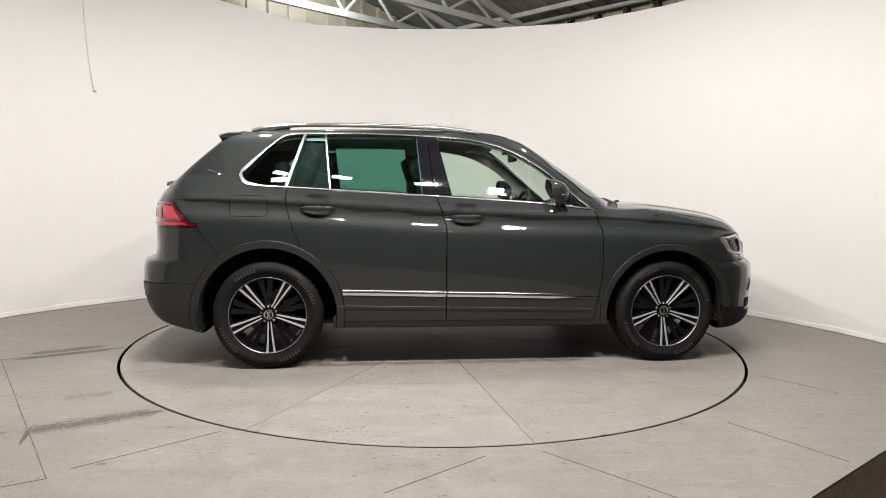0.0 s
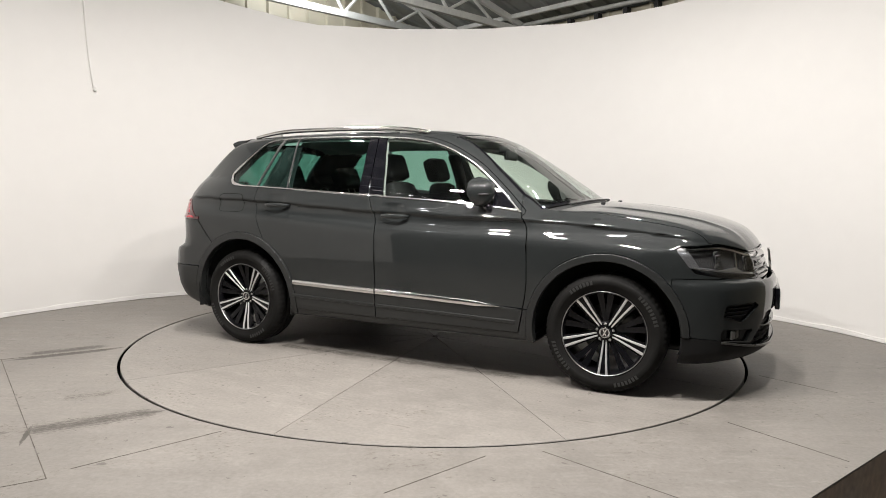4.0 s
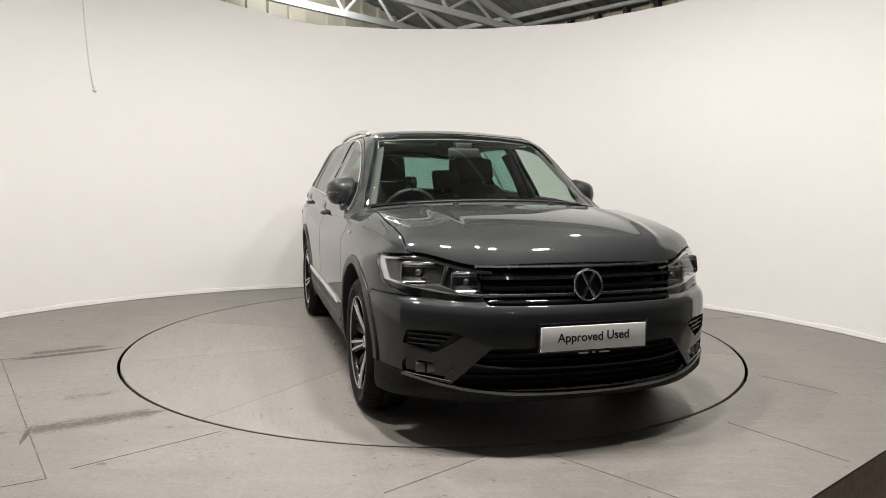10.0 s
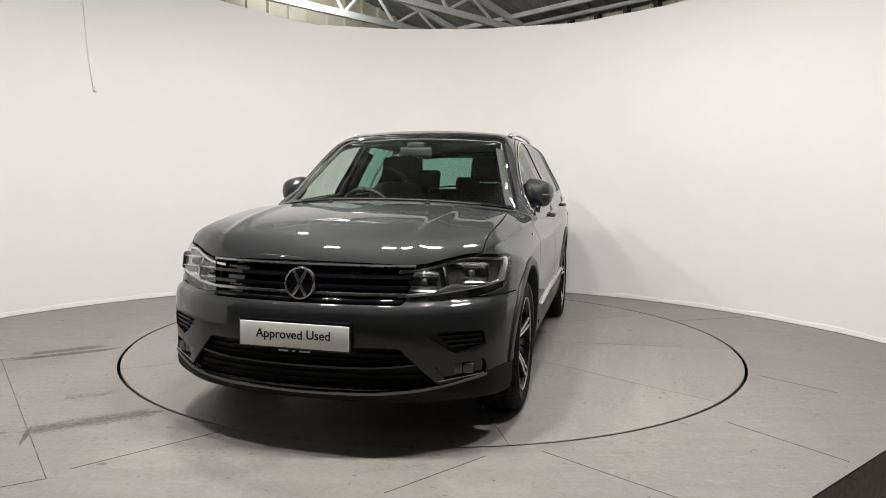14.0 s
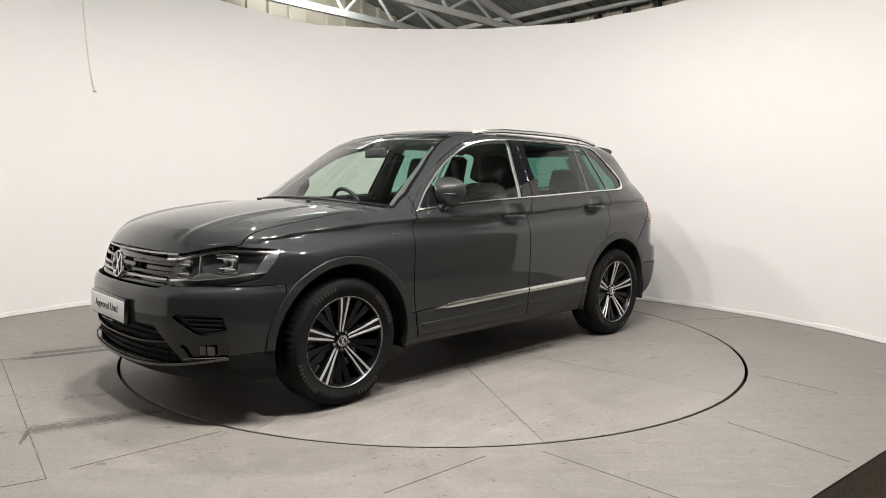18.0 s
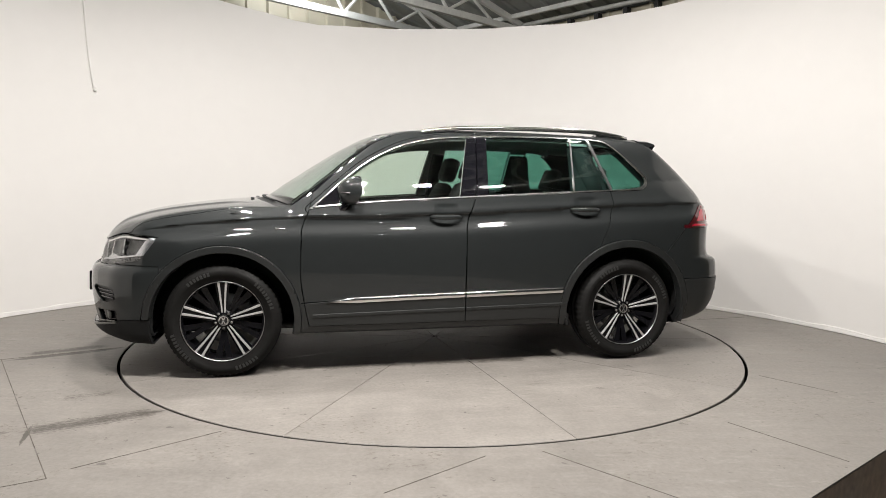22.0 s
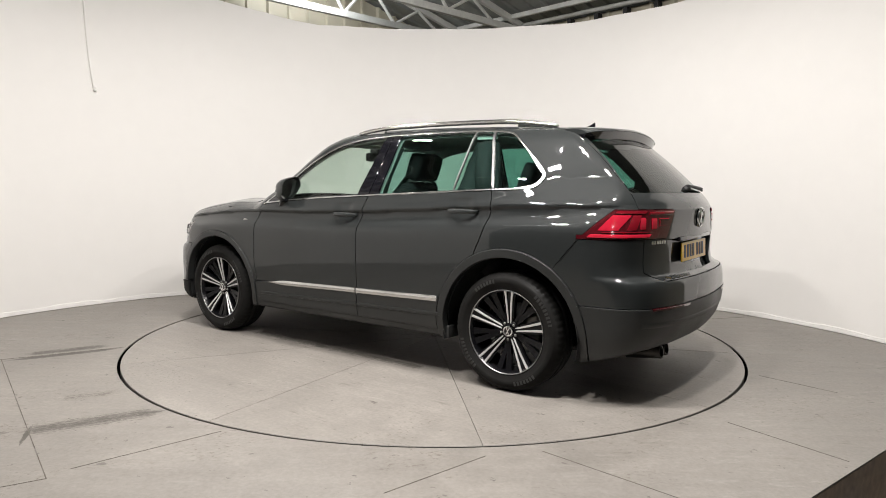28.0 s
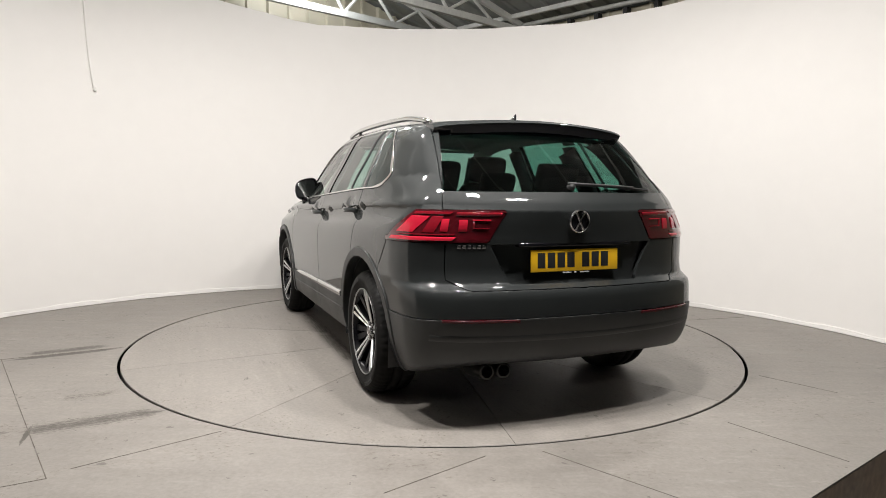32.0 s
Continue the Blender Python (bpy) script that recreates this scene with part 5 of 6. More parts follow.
        box(bm, (1.765, sign * 0.70 - 0.10, 0.212), (1.785, sign * 0.70 + 0.10, 0.30), 0.006)
        part("air_deflector", bm, BLACK, car)
    # filler flap on the right flank
    bm = bmesh.new()
    pts = []
    for k in range(41):
        a = 2 * math.pi * k / 40
        ca, sa = math.cos(a), math.sin(a)
        pts.append(on_side(-1.452 + 0.118 * math.copysign(abs(ca) ** 0.35, ca) - 0.0, 1.052 + 0.066 * math.copysign(abs(sa) ** 0.35, sa), -1, -0.0008))
    tube(bm, pts, 0.0022, 6)
    part("filler_flap_joint", bm, DARK_GAP, panels["quarter_panel", -1])
    # line of the bumper joint under each tail lamp
    for sign in (1, -1):
        bm = bmesh.new()
        tube(bm, [on_side(-1.775 + 0.1 * f, 0.912 - 0.125 * f, sign, -0.0008) for f in np.linspace(0, 1, 6)], 0.002, 6)
        part("bumper_joint", bm, DARK_GAP, panels["quarter_panel", sign])


def emblem(parent, place, radius, material_disc):
    """A round badge: bright ring, dark disc and two crossed plain bars."""
    badge = empty("badge")
    badge.parent = parent
    badge.matrix_basis = place
    bm = bmesh.new()
    lathe(bm, [(radius * 0.86, 0.0), (radius * 0.86, 0.010), (radius * 0.92, 0.014), (radius * 0.98, 0.010), (radius, 0.0)], 48, "z")
    part("badge_ring", bm, CHROME, badge, "chrome badge ring")
    bm = bmesh.new()
    lathe(bm, [(0.0005, 0.006), (radius * 0.5, 0.0055), (radius * 0.88, 0.003)], 40, "z")
    part("badge_disc", bm, material_disc, badge)
    for a in (-28, 28):
        bm = bmesh.new()
        box(bm, (-radius * 0.085, -radius * 0.84, 0.004), (radius * 0.085, radius * 0.84, 0.011), 0.002, Matrix.Rotation(radians(a), 4, "Z"))
        part("badge_bar", bm, CHROME, badge)
    return badge


def words(text, size, material, parent, place, name, depth=0.0006):
    """Letters from the built-in font, as a mesh."""
    data = bpy.data.curves.new(name, "FONT")
    data.body, data.size, data.extrude, data.align_x, data.align_y = text, size, depth, "CENTER", "CENTER"
    data.offset = 0.0008
    ob = bpy.data.objects.new(name, data)
    scene.collection.objects.link(ob)
    me = bpy.data.meshes.new_from_object(ob.evaluated_get(bpy.context.evaluated_depsgraph_get()))
    bpy.data.objects.remove(ob)
    me.materials.append(material)
    out = new(name, me)
    out.parent = parent
    out.matrix_basis = place
    return out


def facing(p, n, spin=0.0):
    """A pose at p whose z axis looks along n and whose y axis points up."""
    n = Vector(n).normalized()
    x = Vector((0, 0, 1)).cross(n).normalized()
    y = n.cross(x)
    m = Matrix((x, y, n)).transposed().to_4x4()
    m.translation = Vector(p)
    return m


def front_fittings():
    # radiator grille: bright upper and lower lines, black slats between
    grille = panels["grille", 1]
    for z, half, h, material, name, depth, thick in ((0.836, 0.500, 0.0055, GRILLE_LINE, "bright_line", 0.006, 0.008), (0.789, 0.485, 0.010, BLACK_GLOSS, "grille_slat", 0.018, 0.014),
                                                     (0.742, 0.475, 0.010, BLACK_GLOSS, "grille_slat", 0.018, 0.014), (0.712, 0.468, 0.0075, GRILLE_LINE, "bright_line", 0.006, 0.008),
                                                     (0.690, 0.46, 0.007, BLACK_GLOSS, "grille_slat", 0.018, 0.012)):
        ys = np.linspace(-half, half, 33)
        ribbon(name, sunk(nose(ys, np.full(33, z - h)), depth), sunk(nose(ys, np.full(33, z + h)), depth), material, grille, "", thick, 0.02)
    p = on_end(0.0, 0.752, 1, 0.012)
    emblem(grille, facing(p, (1, 0, 0.12)), 0.074, BLACK_GLOSS)
    # lower grille: thin bright bar, honeycomb-like rows
    low = panels["low_grille", 1]
    ys = np.linspace(-0.535, 0.535, 33)
    ribbon("bright_line", sunk(nose(ys, 0.395 + 0.02 * (ys / 0.53) ** 4 - 0.006), 0.02), sunk(nose(ys, 0.395 + 0.02 * (ys / 0.53) ** 4 + 0.006), 0.02), BLACK_GLOSS, low, "", 0.016, 0.03)
    for z in (0.455, 0.428, 0.362, 0.334):
        half = 0.455 + 0.95 * (0.487 - z) - 0.012
        ys = np.linspace(-half, half, 33)
        ribbon("grille_slat", sunk(nose(ys, np.full(33, z - 0.0025)), 0.032), sunk(nose(ys, np.full(33, z + 0.0025)), 0.032), MESH_BLACK, low, "", 0.012, 0.012)
    for k in range(-10, 11):
        y = k * 0.055
        p = on_end(y, 0.40, 1, -0.045)
        bm = bmesh.new()
        for z0, z1 in ((0.318, 0.385), (0.408, 0.470)):
            if abs(y) < 0.455 + 0.95 * (0.487 - z1) - 0.02:
                box(bm, (p.x - 0.01, y - 0.0022, z0), (p.x + 0.008, y + 0.0022, z1))
        if bm.verts:
            part("grille_rib", bm, MESH_BLACK, low, smooth=False)
        else:
            bm.free()
    # satin lip
    ys = np.linspace(-0.80, 0.80, 45)
    ribbon("lip_line", nose(ys, LIP(np.abs(ys)) - 0.014), nose(ys, LIP(np.abs(ys)) - 0.002), plain("satin_grey_lip", (0.15, 0.15, 0.145), 0.3, 0.8), panels["front_lip", 1], "satin silver line", 0.010, 0.002)
    # front plate with its holder
    plate = empty("front_plate")
    plate.parent = car
    p = on_end(0.0, 0.535, 1, 0.0)
    plate.matrix_basis = facing((p.x + 0.004, 0, 0.532), (1, 0, 0.03))
    bm = bmesh.new()
    box(bm, (-0.268, -0.060, -0.02), (0.268, 0.068, 0.006), 0.004)
    part("plate_holder", bm, BLACK_GLOSS, plate, "black plate holder")
    bm = bmesh.new()
    box(bm, (-0.260, -0.0545, 0.004), (0.260, 0.0545, 0.010), 0.003)
    part("plate_face", bm, PLATE_WHITE, plate, "white acrylic plate")
    words("Approved", 0.0555, INK, plate, Matrix.Translation((-0.0680, 0.002, 0.0105)), "plate_word")
    words("Used", 0.0555, INK, plate, Matrix.Translation((0.1180, 0.0052, 0.0105)), "plate_word")
    for x, w in ((-0.05, 0.045), (0.0, 0.012), (0.052, 0.05)):
        bm = bmesh.new()
        box(bm, (x - w / 2, -0.0715, 0.001), (x + w / 2, -0.0655, 0.008), 0.001)
        part("small_print", bm, INK_WHITE, plate)
    for sign in (1, -1):
        # headlamp: two reflector boxes, a bright blade below and a bright outer edge
        lamp = panels["head_lamp", sign]
        for a, z, w, h, name in ((13.5, 0.770, 0.068, 0.046, "inner_reflector"), (36.0, 0.803, 0.080, 0.048, "outer_reflector")):
            row = lamp_corner([a], [z])[0]
            p, n = Vector(row[0]), Vector(row[1])
            n = (n + Vector((1.2, 0, 0))).normalized()
            m = facing(p - n * 0.034, n)
            bm = bmesh.new()
            rings = []
            for s, d in ((1.0, 0.008), (0.97, 0.018), (0.93, 0.016), (0.72, 0.008), (0.45, 0.004), (0.02, 0.003)):
                rings.append([bm.verts.new((w * s * math.copysign(abs(math.cos(t)) ** 0.28, math.cos(t)), h * s * math.copysign(abs(math.sin(t)) ** 0.28, math.sin(t)), d)) for t in (2 * math.pi * k / 28 for k in range(28))])
            for r0, r1 in zip(rings, rings[1:]):
                for k in range(28):
                    bm.faces.new((r0[k], r0[(k + 1) % 28], r1[(k + 1) % 28], r1[k]))
            bmesh.ops.transform(bm, matrix=Matrix.Diagonal((1, sign, 1, 1)) @ m, verts=bm.verts)
            part(name, bm, DARK_CHROME, lamp, "dark silvered lamp reflector")
            for h0 in (-0.5, 0.5):
                bm = bmesh.new()
                box(bm, (-w * 0.86, h * h0 - 0.002, 0.004), (w * 0.86, h * h0 + 0.002, 0.016), 0, Matrix.Diagonal((1, sign, 1, 1)) @ m)
                bmesh.ops.recalc_face_normals(bm, faces=bm.faces)
                part("reflector_rib", bm, REFLECTOR, lamp, smooth=False)
            bm = bmesh.new()
            bmesh.ops.create_uvsphere(bm, u_segments=16, v_segments=8, radius=0.017)
            bmesh.ops.transform(bm, matrix=Matrix.Diagonal((1, sign, 1, 1)) @ m @ Matrix.Translation((0, 0, 0.004)), verts=bm.verts)
            part("bulb", bm, LAMP_BODY, lamp)
        ang = np.linspace(3, 57, 24)
        low = 0.702 + 0.053 * ((ang - 3) / 54) ** 1.3
        kink = 0.013 + 0.022 * np.exp(-((ang - 27) / 6.0) ** 2)
        ribbon("light_blade", flip(sunk(lamp_corner(ang, low), 0.014), sign), flip(sunk(lamp_corner(ang, low + kink), 0.014), sign), REFLECTOR, lamp, "bright light blade", 0.004, 0.012)
        zs = np.linspace(0.757, 0.868, 10)
        ang = 59.0 + 7.5 * (zs - 0.757) / 0.111
        ribbon("light_edge", flip(sunk(lamp_corner(ang - 7.0, zs), 0.012), sign), flip(sunk(lamp_corner(ang, zs), 0.014), sign), REFLECTOR, lamp, "bright light edge", 0.003, 0.012)
        zs = np.linspace(0.735, 0.838, 8)
        ribbon("lamp_divider", flip(sunk(lamp_corner(24.5 - 20 * (zs - 0.72), zs), 0.016), sign), flip(sunk(lamp_corner(26.0 - 20 * (zs - 0.72), zs), 0.016), sign), SATIN, lamp, "", 0.003, 0.02)
        ang = np.linspace(3, 60, 20)
        rise = np.array([float(LAMP_TOP(p[1])) for p, _ in lamp_corner(ang, np.full(20, 0.84))])
        ribbon("lamp_brow", flip(sunk(lamp_corner(ang, rise - 0.020), 0.010), sign), flip(sunk(lamp_corner(ang, rise - 0.009), 0.008), sign), CHROME, lamp, "", 0.002, 0.004)
        # fog lamp and the vent's slats
        row = nose([0.705], [0.382])[0]
        m = facing(Vector(row[0]) - Vector(row[1]) * 0.014, (Vector(row[1]) + Vector((0.8, 0, 0))))
        bm = bmesh.new()
        for x0, x1, h in ((-0.060, 0.008, 0.024), (0.014, 0.058, 0.022)):
            box(bm, (x0, -h, -0.01), (x1, h, 0.006), 0.005)
        bmesh.ops.transform(bm, matrix=Matrix.Diagonal((1, sign, 1, 1)) @ m, verts=bm.verts)
        fog = part("fog_lamp", bm, FOG_LAMP, panels["fog_pocket", sign], "small fog lamp")
        ys = np.linspace(0.615, 0.79, 9)
        ribbon("fog_line", flip(nose(ys, np.linspace(0.335, 0.353, 9)), sign), flip(nose(ys, np.linspace(0.339, 0.358, 9)), sign), DARK_CHROME, panels["fog_pocket", sign], "", 0.003, 0.004)
        ribbon("vent_line", flip(nose(np.linspace(0.69, 0.795, 7), np.linspace(0.456, 0.484, 7)), sign), flip(nose(np.linspace(0.69, 0.795, 7), np.linspace(0.460, 0.489, 7)), sign), BLACK_GLOSS, panels["bumper_vent", sign], "", 0.003, 0.004)
        for k in range(3):
            ys = np.linspace(0.62 + 0.02 * k, 0.785, 7)
            z = 0.535 - 0.022 * k
            ribbon("vent_slat", flip(sunk(nose(ys, np.full(7, z - 0.004)), 0.012), sign), flip(sunk(nose(ys, np.full(7, z + 0.004)), 0.012), sign), BLACK_GLOSS, panels["bumper_vent", sign], "", 0.006, 0.01)
    # wipers on the windscreen's foot, and washer jets
    for y0, y1 in ((-0.55, 0.10), (0.02, 0.58)):
        bm = bmesh.new()
        tube(bm, [on_top(1.135 - 0.3 * y * y, y, 0.002) for y in np.linspace(y0, y1, 9)], 0.007, 6)
        part("wiper", bm, BLACK, car)
    for y in (-0.30, 0.30):
        bm = bmesh.new()
        p = on_top(1.19, y, 0.002)
        box(bm, (p.x - 0.012, y - 0.014, p.z - 0.004), (p.x + 0.012, y + 0.014, p.z + 0.008), 0.003)
        part("washer_jet", bm, BLACK, panels["bonnet", 1])


def rear_fittings():
    # roof spoiler: painted top, gloss black underside and back
    for name, material in (("spoiler", PAINT), ("spoiler_lip", BLACK_GLOSS)):
        bm = bmesh.new()
        rows = []
        for i in range(25):
            y = -0.60 + 1.2 * i / 24
            f = abs(y) / 0.60
            tip = -1.755 + 0.075 * f ** 2.5
            root = on_top(-1.54, y * 0.97, 0.0)
            zt = on_top(-1.56, y * 0.95, 0.0).z - 0.014 - 0.006 * f
            fall = 1.0 if f < 0.9 else 1 - 0.35 * (f - 0.9) / 0.1
            if name == "spoiler":
                sec = [(root.x, root.z + 0.0015), (-1.62, (root.z + zt) / 2 + 0.007), (tip + 0.012, zt + 0.002), (tip, zt - 0.010), (tip + 0.02, zt - 0.022), (-1.60, zt - 0.03)]
            else:
                sec = [(tip + 0.004, zt - 0.011), (tip + 0.010, zt - 0.030 * fall), (tip + 0.022, zt - 0.060 * fall), (tip + 0.045, zt - 0.064 * fall), (-1.62, zt - 0.050 * fall), (-1.60, zt - 0.02)]
            rows.append([bm.verts.new((x, y, z)) for x, z in sec])
        for a, b in zip(rows, rows[1:]):
            for k in range(5):
                bm.faces.new((a[k], a[k + 1], b[k + 1], b[k]))
        bm.faces.new(rows[0])
        bm.faces.new(rows[-1])
        bmesh.ops.recalc_face_normals(bm, faces=bm.faces)
        sp = part(name, bm, material, car)
        sp.modifiers.new("edges", "EDGE_SPLIT").split_angle = radians(55)
    # aerial fin
    bm = bmesh.new()
    p = on_top(-1.43, 0.0)
    rows = []
    for x, w, z in ((0.065, 0.004, 0.0), (0.025, 0.016, 0.010), (-0.018, 0.014, 0.026), (-0.040, 0.007, 0.040), (-0.046, 0.002, 0.041)):
        rows.append([bm.verts.new((p.x + x, -w, p.z - 0.006)), bm.verts.new((p.x + x, -w * 0.4, p.z + z)), bm.verts.new((p.x + x, w * 0.4, p.z + z)), bm.verts.new((p.x + x, w, p.z - 0.006))])
    for a, b in zip(rows, rows[1:]):
        for k in range(4):
            bm.faces.new((a[k], a[(k + 1) % 4], b[(k + 1) % 4], b[k]))
    bm.faces.new(rows[0])
    bm.faces.new(rows[-1])
    bmesh.ops.recalc_face_normals(bm, faces=bm.faces)
    part("aerial_fin", bm, BLACK_GLOSS, car)
    # rear wiper
    wiper = empty("rear_wiper")
    wiper.parent = car
    bm = bmesh.new()
    pts = [Vector(q[0]) + Vector(q[1]) * 0.020 for q in stern(np.linspace(0.02, -0.40, 9), np.linspace(1.195, 1.178, 9))]
    tube(bm, pts, 0.008, 8)
    part("wiper_arm", bm, BLACK, wiper)
    bm = bmesh.new()
    pts = [Vector(q[0]) + Vector(q[1]) * 0.010 for q in stern(np.linspace(-0.08, -0.52, 9), np.linspace(1.200, 1.172, 9))]
    tube(bm, pts, 0.008, 6)
    part("wiper_blade", bm, BLACK, wiper)
    bm = bmesh.new()
    q = stern([0.0], [1.19])[0]
    lathe(bm, [(0.022, 0.0), (0.021, 0.018), (0.014, 0.024), (0.0005, 0.026)], 20, "z")
    bmesh.ops.transform(bm, matrix=facing(Vector(q[0]) - Vector(q[1]) * 0.002, q[1]), verts=bm.verts)
    part("wiper_hub", bm, BLACK, wiper)
    # yellow plate with black bars in place of its characters
    plate = empty("rear_plate")
    plate.parent = car
    plate.matrix_basis = facing((-2.140, 0, 0.822), (-1, 0, 0.05))
    bm = bmesh.new()
    box(bm, (-0.260, -0.056, -0.006), (0.260, 0.056, 0.003), 0.003)
    part("plate_face", bm, PLATE_YELLOW, plate, "yellow acrylic plate")
    x = -0.222
    for k in range(7):
        bm = bmesh.new()
        box(bm, (x, -0.036, 0.0028), (x + 0.044, 0.040, 0.0042), 0.001)
        part("plate_bar", bm, INK, plate)
        x += 0.0575 + (0.032 if k == 3 else 0.0)
    for x, w in ((-0.05, 0.05), (0.0, 0.012), (0.055, 0.055)):
        bm = bmesh.new()
        box(bm, (x - w / 2, -0.0655, 0.001), (x + w / 2, -0.0592, 0.004), 0.001)
        part("small_print", bm, INK_WHITE, plate)
    bm = bmesh.new()
    box(bm, (-2.150, -0.33, 0.893), (-2.098, 0.33, 0.915), 0.006)
    part("plate_lamp_bar", bm, BLACK_GLOSS, panels["tailgate", 1])
    p, n = stern([0.0], [1.021])[0]
    emblem(panels["tailgate", 1], facing(Vector(p) + Vector(n) * 0.003, n), 0.060, BLACK_GLOSS)
    # bright model badge as a plain bar of small pieces
    for k in range(6):
        y = 0.625 - k * 0.024
        p, n = stern([y], [0.897])[0]
        bm = bmesh.new()
        box(bm, (-0.0085, -0.009, -0.002), (0.0085, 0.009, 0.003), 0.001)
        bmesh.ops.transform(bm, matrix=facing(p, n), verts=bm.verts)
        part("badge_piece", bm, CHROME, panels["tailgate", 1])
    # lower bumper: red reflectors, ledge and twin tailpipes
    for sign in (1, -1):
        ys = np.linspace(0.36, 0.73, 14)
        ribbon("rear_reflector", flip(stern(ys, 0.538 + 0.012 * (ys - 0.36)), sign), flip(stern(ys, 0.552 + 0.012 * (ys - 0.36)), sign), RED_DARK, panels["rear_cladding", 1], "dark red reflector strip", 0.008, 0.004)
    ys = np.linspace(-0.78, 0.78, 41)
    ribbon("bumper_ledge", stern(ys, 0.440 + 0.02 * ys * ys), stern(ys, 0.470 + 0.02 * ys * ys), CLADDING, panels["rear_cladding", 1], "", 0.007, 0.004)
    for y in (0.478, 0.385):
        bm = bmesh.new()
        lathe(bm, [(0.030, 0.0), (0.038, 0.0), (0.039, 0.004), (0.039, 0.20), (0.033, 0.20), (0.032, 0.002)], 28, "y")
        bmesh.ops.transform(bm, matrix=Matrix.Translation((-2.115, y, 0.275)) @ Matrix.Rotation(radians(-90), 4, "Z") @ Matrix.Rotation(radians(-7), 4, "X"), verts=bm.verts)
        part("tailpipe", bm, plain("dull_exhaust", (0.06, 0.057, 0.052), 0.5, 0.9), car, "dull steel tailpipe")
    # tail lamps: bright reflecting blocks and bands under the red lens
    for sign in (1, -1):
        lamp, gate = panels["tail_lamp", sign], panels["gate_lamp", sign]

        def block(name, a0, a1, z0, z1, lean, material, parent, thick=0.003, n=8):
            low = [a0 + (a1 - a0) * k / (n - 1) for k in range(n)]
            ribbon(name, flip(tail_corner(low, [z0] * n), sign), flip(tail_corner([a + lean for a in low], [z1] * n), sign), material, parent, "", 0.0045 + thick, 0.0)
        block("lamp_band", 29, 66, 0.927, 0.945, -2.5, RED_BRIGHT, lamp)
        block("lamp_band", 28, 58, 0.952, 0.958, -1, RED_LENS, lamp)
        block("lamp_block", 49, 60, 0.965, 1.045, -9, RED_BRIGHT, lamp)
        block("lamp_block", 38, 44, 0.965, 1.045, -5, RED_LENS, lamp)
        block("lamp_block", 31, 35, 0.970, 1.032, -1, RED_BRIGHT, lamp)
        block("lamp_band", 30, 50, 1.052, 1.066, -2, RED_LENS, lamp)
        block("lamp_block", 21, 25.5, 0.970, 1.028, -0.5, RED_BRIGHT, gate)
        block("lamp_band", 2.5, 27, 1.046, 1.064, -1, RED_LENS, gate, 0.002, 12)
        block("lamp_band", 8, 18, 1.022, 1.030, 0, RED_BRIGHT, gate)
        block("lamp_band", 9, 18, 0.984, 0.990, 0, RED_LENS, gate)
        block("lamp_band", 16.8, 18, 0.990, 1.022, 0, RED_LENS, gate, 0.002, 3)


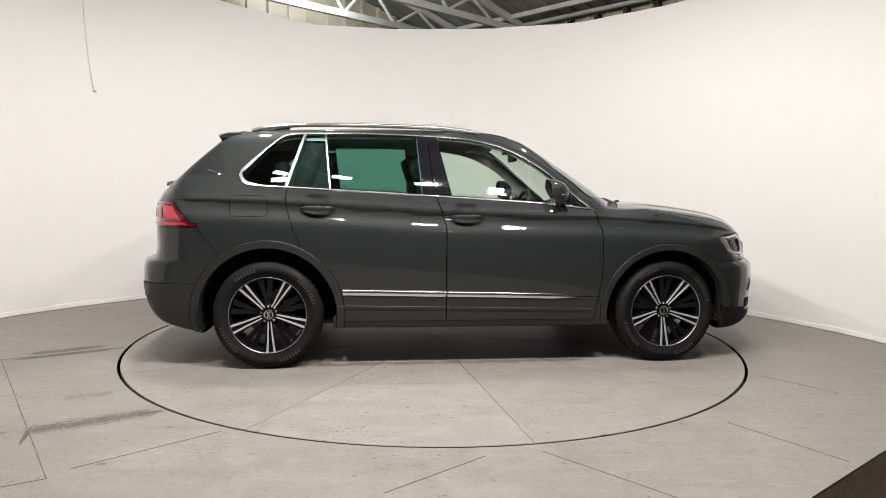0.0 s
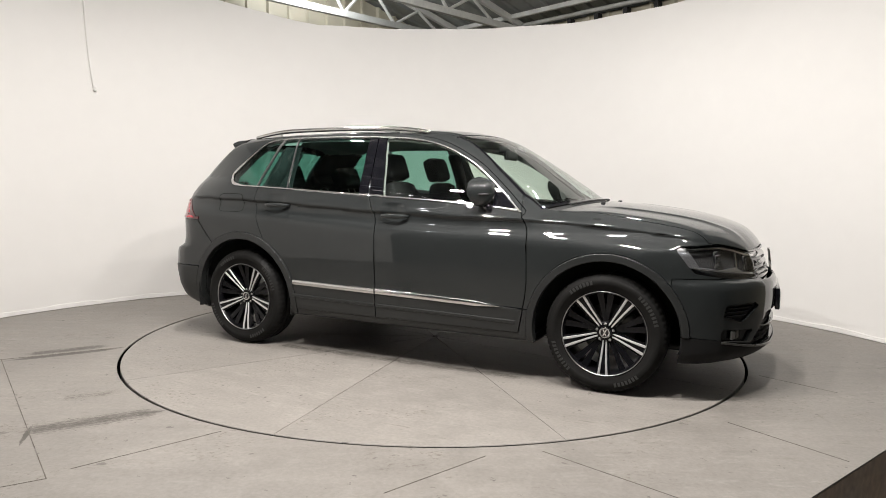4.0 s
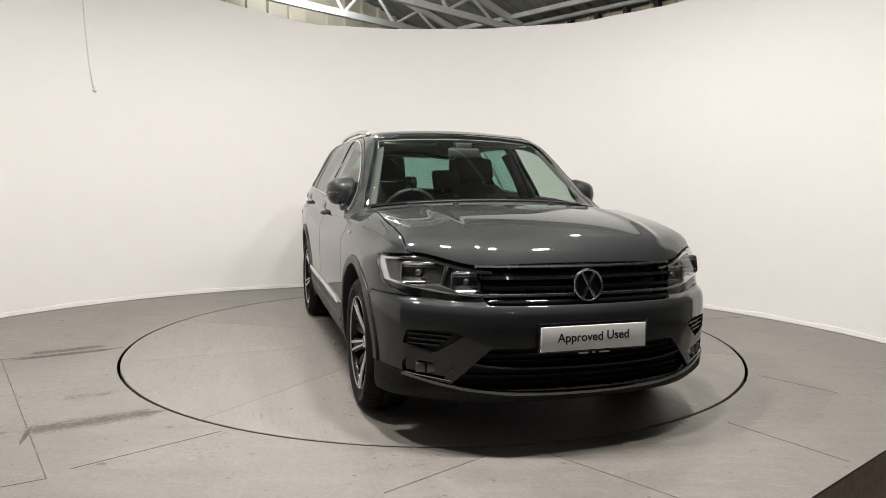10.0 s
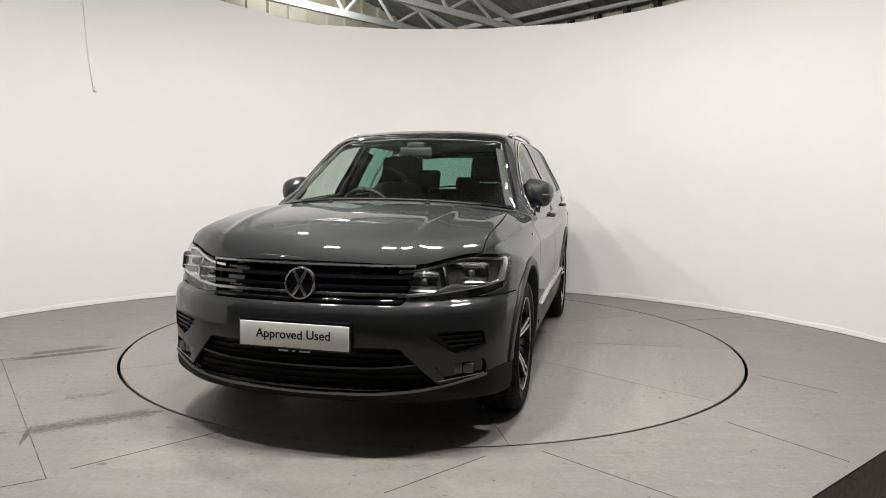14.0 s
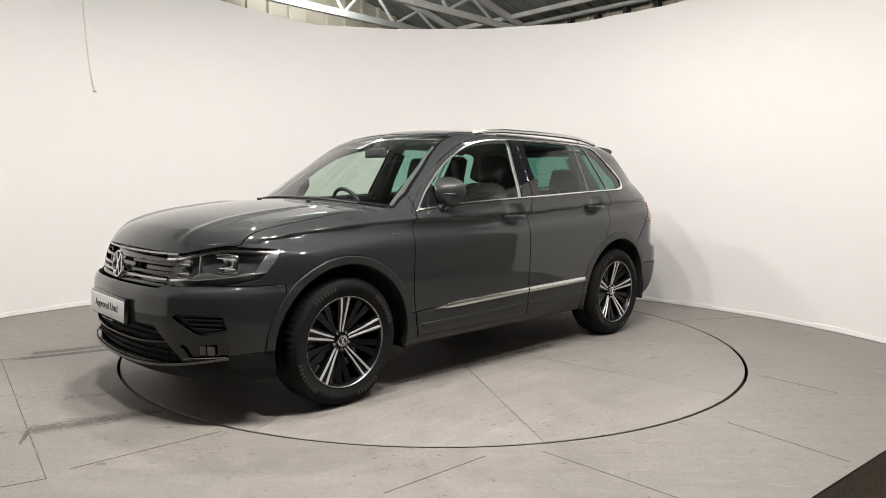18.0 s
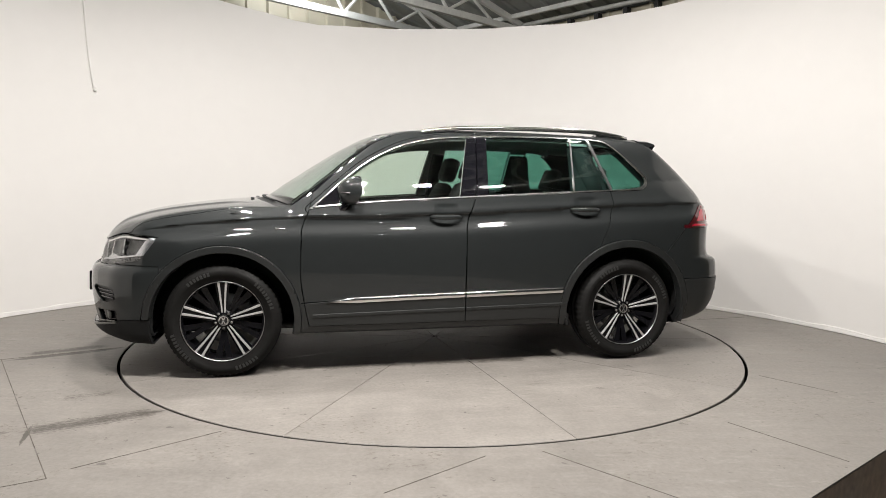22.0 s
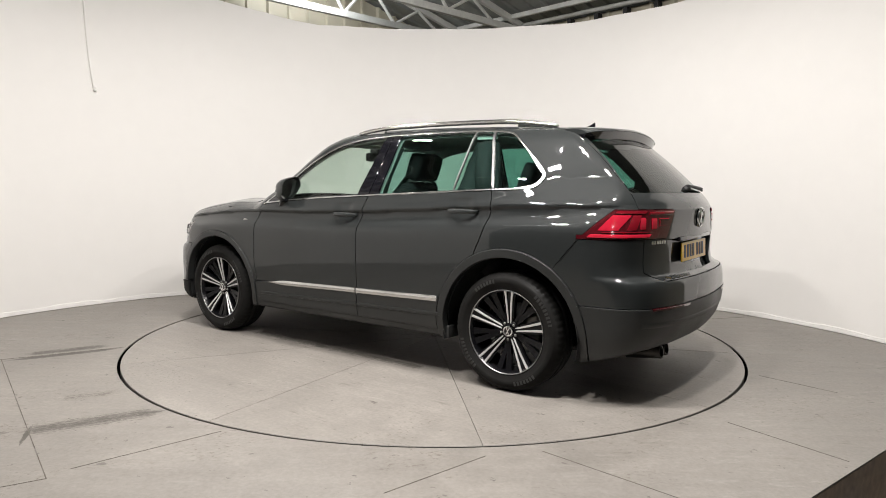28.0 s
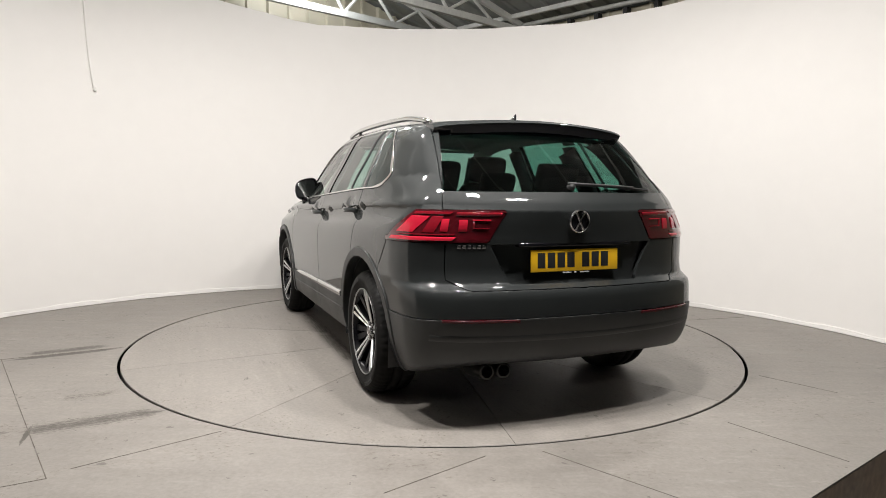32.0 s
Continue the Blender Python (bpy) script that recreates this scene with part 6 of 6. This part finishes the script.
def cabin():
    """Seats, dashboard, steering wheel and mirror, seen through the glass."""
    def seat(x, y, tall):
        s = empty("seat")
        s.parent = car
        bm = bmesh.new()
        box(bm, (x - 0.05, y - 0.25, 0.52), (x + 0.48, y + 0.25, 0.68), 0.06)
        part("cushion", bm, CLOTH, s)
        bm = bmesh.new()
        m = Matrix.Translation((x, y, 0.60)) @ Matrix.Rotation(radians(-19), 4, "Y")
        rows = []
        for z, w, d in ((0.0, 0.25, 0.08), (0.15, 0.27, 0.085), (0.35, 0.275, 0.08), (0.52, 0.245, 0.07), (0.62, 0.19, 0.055), (0.645, 0.14, 0.03)):
            rows.append([bm.verts.new((d * math.copysign(abs(math.cos(a)) ** 0.7, math.cos(a)), w * math.copysign(abs(math.sin(a)) ** 0.6, math.sin(a)), z)) for a in (2 * math.pi * k / 16 for k in range(16))])
        for a, b in zip(rows, rows[1:]):
            for k in range(16):
                bm.faces.new((a[k], a[(k + 1) % 16], b[(k + 1) % 16], b[k]))
        bm.faces.new(rows[-1])
        bmesh.ops.transform(bm, matrix=m, verts=bm.verts)
        part("backrest", bm, CLOTH, s)
        bm = bmesh.new()
        box(bm, (-0.055, -0.145, 0.665), (0.055, 0.145, 0.862), 0.046, m)
        part("headrest", bm, CLOTH, s)
        for dy in (-0.06, 0.06):
            bm = bmesh.new()
            tube(bm, [m @ Vector((0, dy, 0.55)), m @ Vector((0, dy, 0.70))], 0.006, 8)
            part("headrest_post", bm, STEEL, s)
    seat(-0.10, 0.37, True)
    seat(-0.10, -0.37, True)
    bench = empty("rear_bench")
    bench.parent = car
    bm = bmesh.new()
    box(bm, (-1.05, -0.64, 0.52), (-0.50, 0.64, 0.70), 0.06)
    part("cushion", bm, CLOTH, bench)
    m = Matrix.Translation((-1.02, 0, 0.62)) @ Matrix.Rotation(radians(-22), 4, "Y")
    for y0, y1 in ((-0.64, -0.16), (-0.15, 0.15), (0.16, 0.64)):
        bm = bmesh.new()
        box(bm, (-0.06, y0, 0.0), (0.07, y1, 0.54), 0.05, m)
        part("backrest", bm, CLOTH, bench)
    for y, w, h in ((-0.42, 0.145, 0.19), (0.0, 0.115, 0.12), (0.42, 0.145, 0.19)):
        bm = bmesh.new()
        box(bm, (-0.035, y - w, 0.58), (0.05, y + w, 0.58 + h), 0.035, m)
        part("headrest", bm, CLOTH, bench)
        for dy in (-0.05, 0.05):
            bm = bmesh.new()
            tube(bm, [m @ Vector((0, y + dy, 0.50)), m @ Vector((0, y + dy, 0.62))], 0.006, 8)
            part("headrest_post", bm, STEEL, bench)
    bm = bmesh.new()
    rows = []
    for i in range(17):
        y = -0.74 + 1.48 * i / 16
        hump = 0.035 * math.exp(-((y + 0.37) / 0.17) ** 2)
        rows.append([bm.verts.new(p) for p in ((0.50, y, 0.70), (0.50, y, 0.93), (0.56, y, 1.005 + hump), (0.75, y, 1.035 + hump * 0.5), (1.02 - 0.28 * y * y, y, 1.045), (1.02 - 0.28 * y * y, y, 0.8))])
    for a, b in zip(rows, rows[1:]):
        for k in range(5):
            bm.faces.new((a[k], a[k + 1], b[k + 1], b[k]))
    bmesh.ops.recalc_face_normals(bm, faces=bm.faces)
    part("dashboard", bm, BLACK, car, "black dashboard")
    wheel_ob = empty("steering_wheel")
    wheel_ob.parent = car
    m = Matrix.Translation((0.40, -0.37, 0.99)) @ Matrix.Rotation(radians(-68), 4, "Y")
    bm = bmesh.new()
    pts = [m @ Vector((0.185 * math.cos(a), 0.185 * math.sin(a), 0)) for a in (2 * math.pi * k / 40 for k in range(41))]
    tube(bm, pts, 0.015, 8)
    part("wheel_rim", bm, BLACK, wheel_ob)
    bm = bmesh.new()
    box(bm, (-0.06, -0.075, -0.03), (0.06, 0.075, 0.02), 0.02, m)
    for a in (90, 270, 180):
        box(bm, (0.05, -0.02, -0.012), (0.18, 0.02, 0.004), 0.006, m @ Matrix.Rotation(radians(a), 4, "Z"))
    part("wheel_hub", bm, BLACK_GLOSS, wheel_ob)
    bm = bmesh.new()
    box(bm, (0.42, -0.115, 1.385), (0.455, 0.115, 1.455), 0.018)
    box(bm, (0.36, -0.06, 1.44), (0.45, 0.06, 1.49), 0.012)
    part("inside_mirror", bm, BLACK, car)
    for sign in (1, -1):
        # pillars and the seat belts' upper ends
        bm = bmesh.new()
        tube(bm, [on_side(-0.27, 1.05, sign, -0.07), on_side(-0.29, 1.3, sign, -0.06), on_side(-0.31, 1.49, sign, -0.06)], 0.045, 10, 1.2)
        part("pillar_lining", bm, LINING, car)
        bm = bmesh.new()
        tube(bm, [on_side(-1.16, 1.10, sign, -0.09), on_side(-1.10, 1.3, sign, -0.08), on_side(-1.05, 1.48, sign, -0.08)], 0.065, 10, 1.2)
        part("pillar_lining", bm, LINING, car)
        # pale trim on the inside of the front pillar
        low, high = [], []
        for x in np.linspace(0.42, 0.98, 12):
            y = 0.66
            for _ in range(4):
                y = 0.752 - 0.42 * (on_top(float(x), y).z - 1.10)
            low += skin_row([(x, y + 0.012, 0.7)], [(0, 0, 1)])
            high += skin_row([(x, y - 0.040, 0.7)], [(0, 0, 1)])
        ribbon("pillar_trim", flip(sunk(low, 0.030), sign), flip(sunk(high, 0.034), sign), PILLAR_TRIM, car, "pale grey pillar trim", 0.004, 0.01)
        # sun visor
        bm = bmesh.new()
        box(bm, (0.14, sign * 0.34 - 0.19, 1.475), (0.30, sign * 0.34 + 0.19, 1.492), 0.008, None)
        part("sun_visor", bm, HEADLINER, car)
        # door top rail inside
        bm = bmesh.new()
        xs = np.linspace(-1.1, 0.7, 13)
        tube(bm, [on_side(float(x), float(BELT(x)) - 0.035, sign, -0.055) for x in xs], 0.03, 8)
        part("door_rail", bm, BLACK, car)


side_fittings()
front_fittings()
rear_fittings()
cabin()


# ---- what moves: the turntable turns, and the car with it ----
def motions():
    rows_car, rows_disc = [], []
    for i in range(33):
        t = float(i)
        a = 6.741 - 8.00307 * t + 0.006591 * t * t - 0.00015194 * t * t * t
        turn = Matrix.Translation(CENTRE) @ Matrix.Rotation(radians(a), 4, "Z")
        rows_disc.append((t, turn))
        rows_car.append((t, turn @ Matrix.Translation((0.1688, 0.0167, 0.0))))
    walk(disc, rows_disc)
    walk(car, rows_car)


motions()
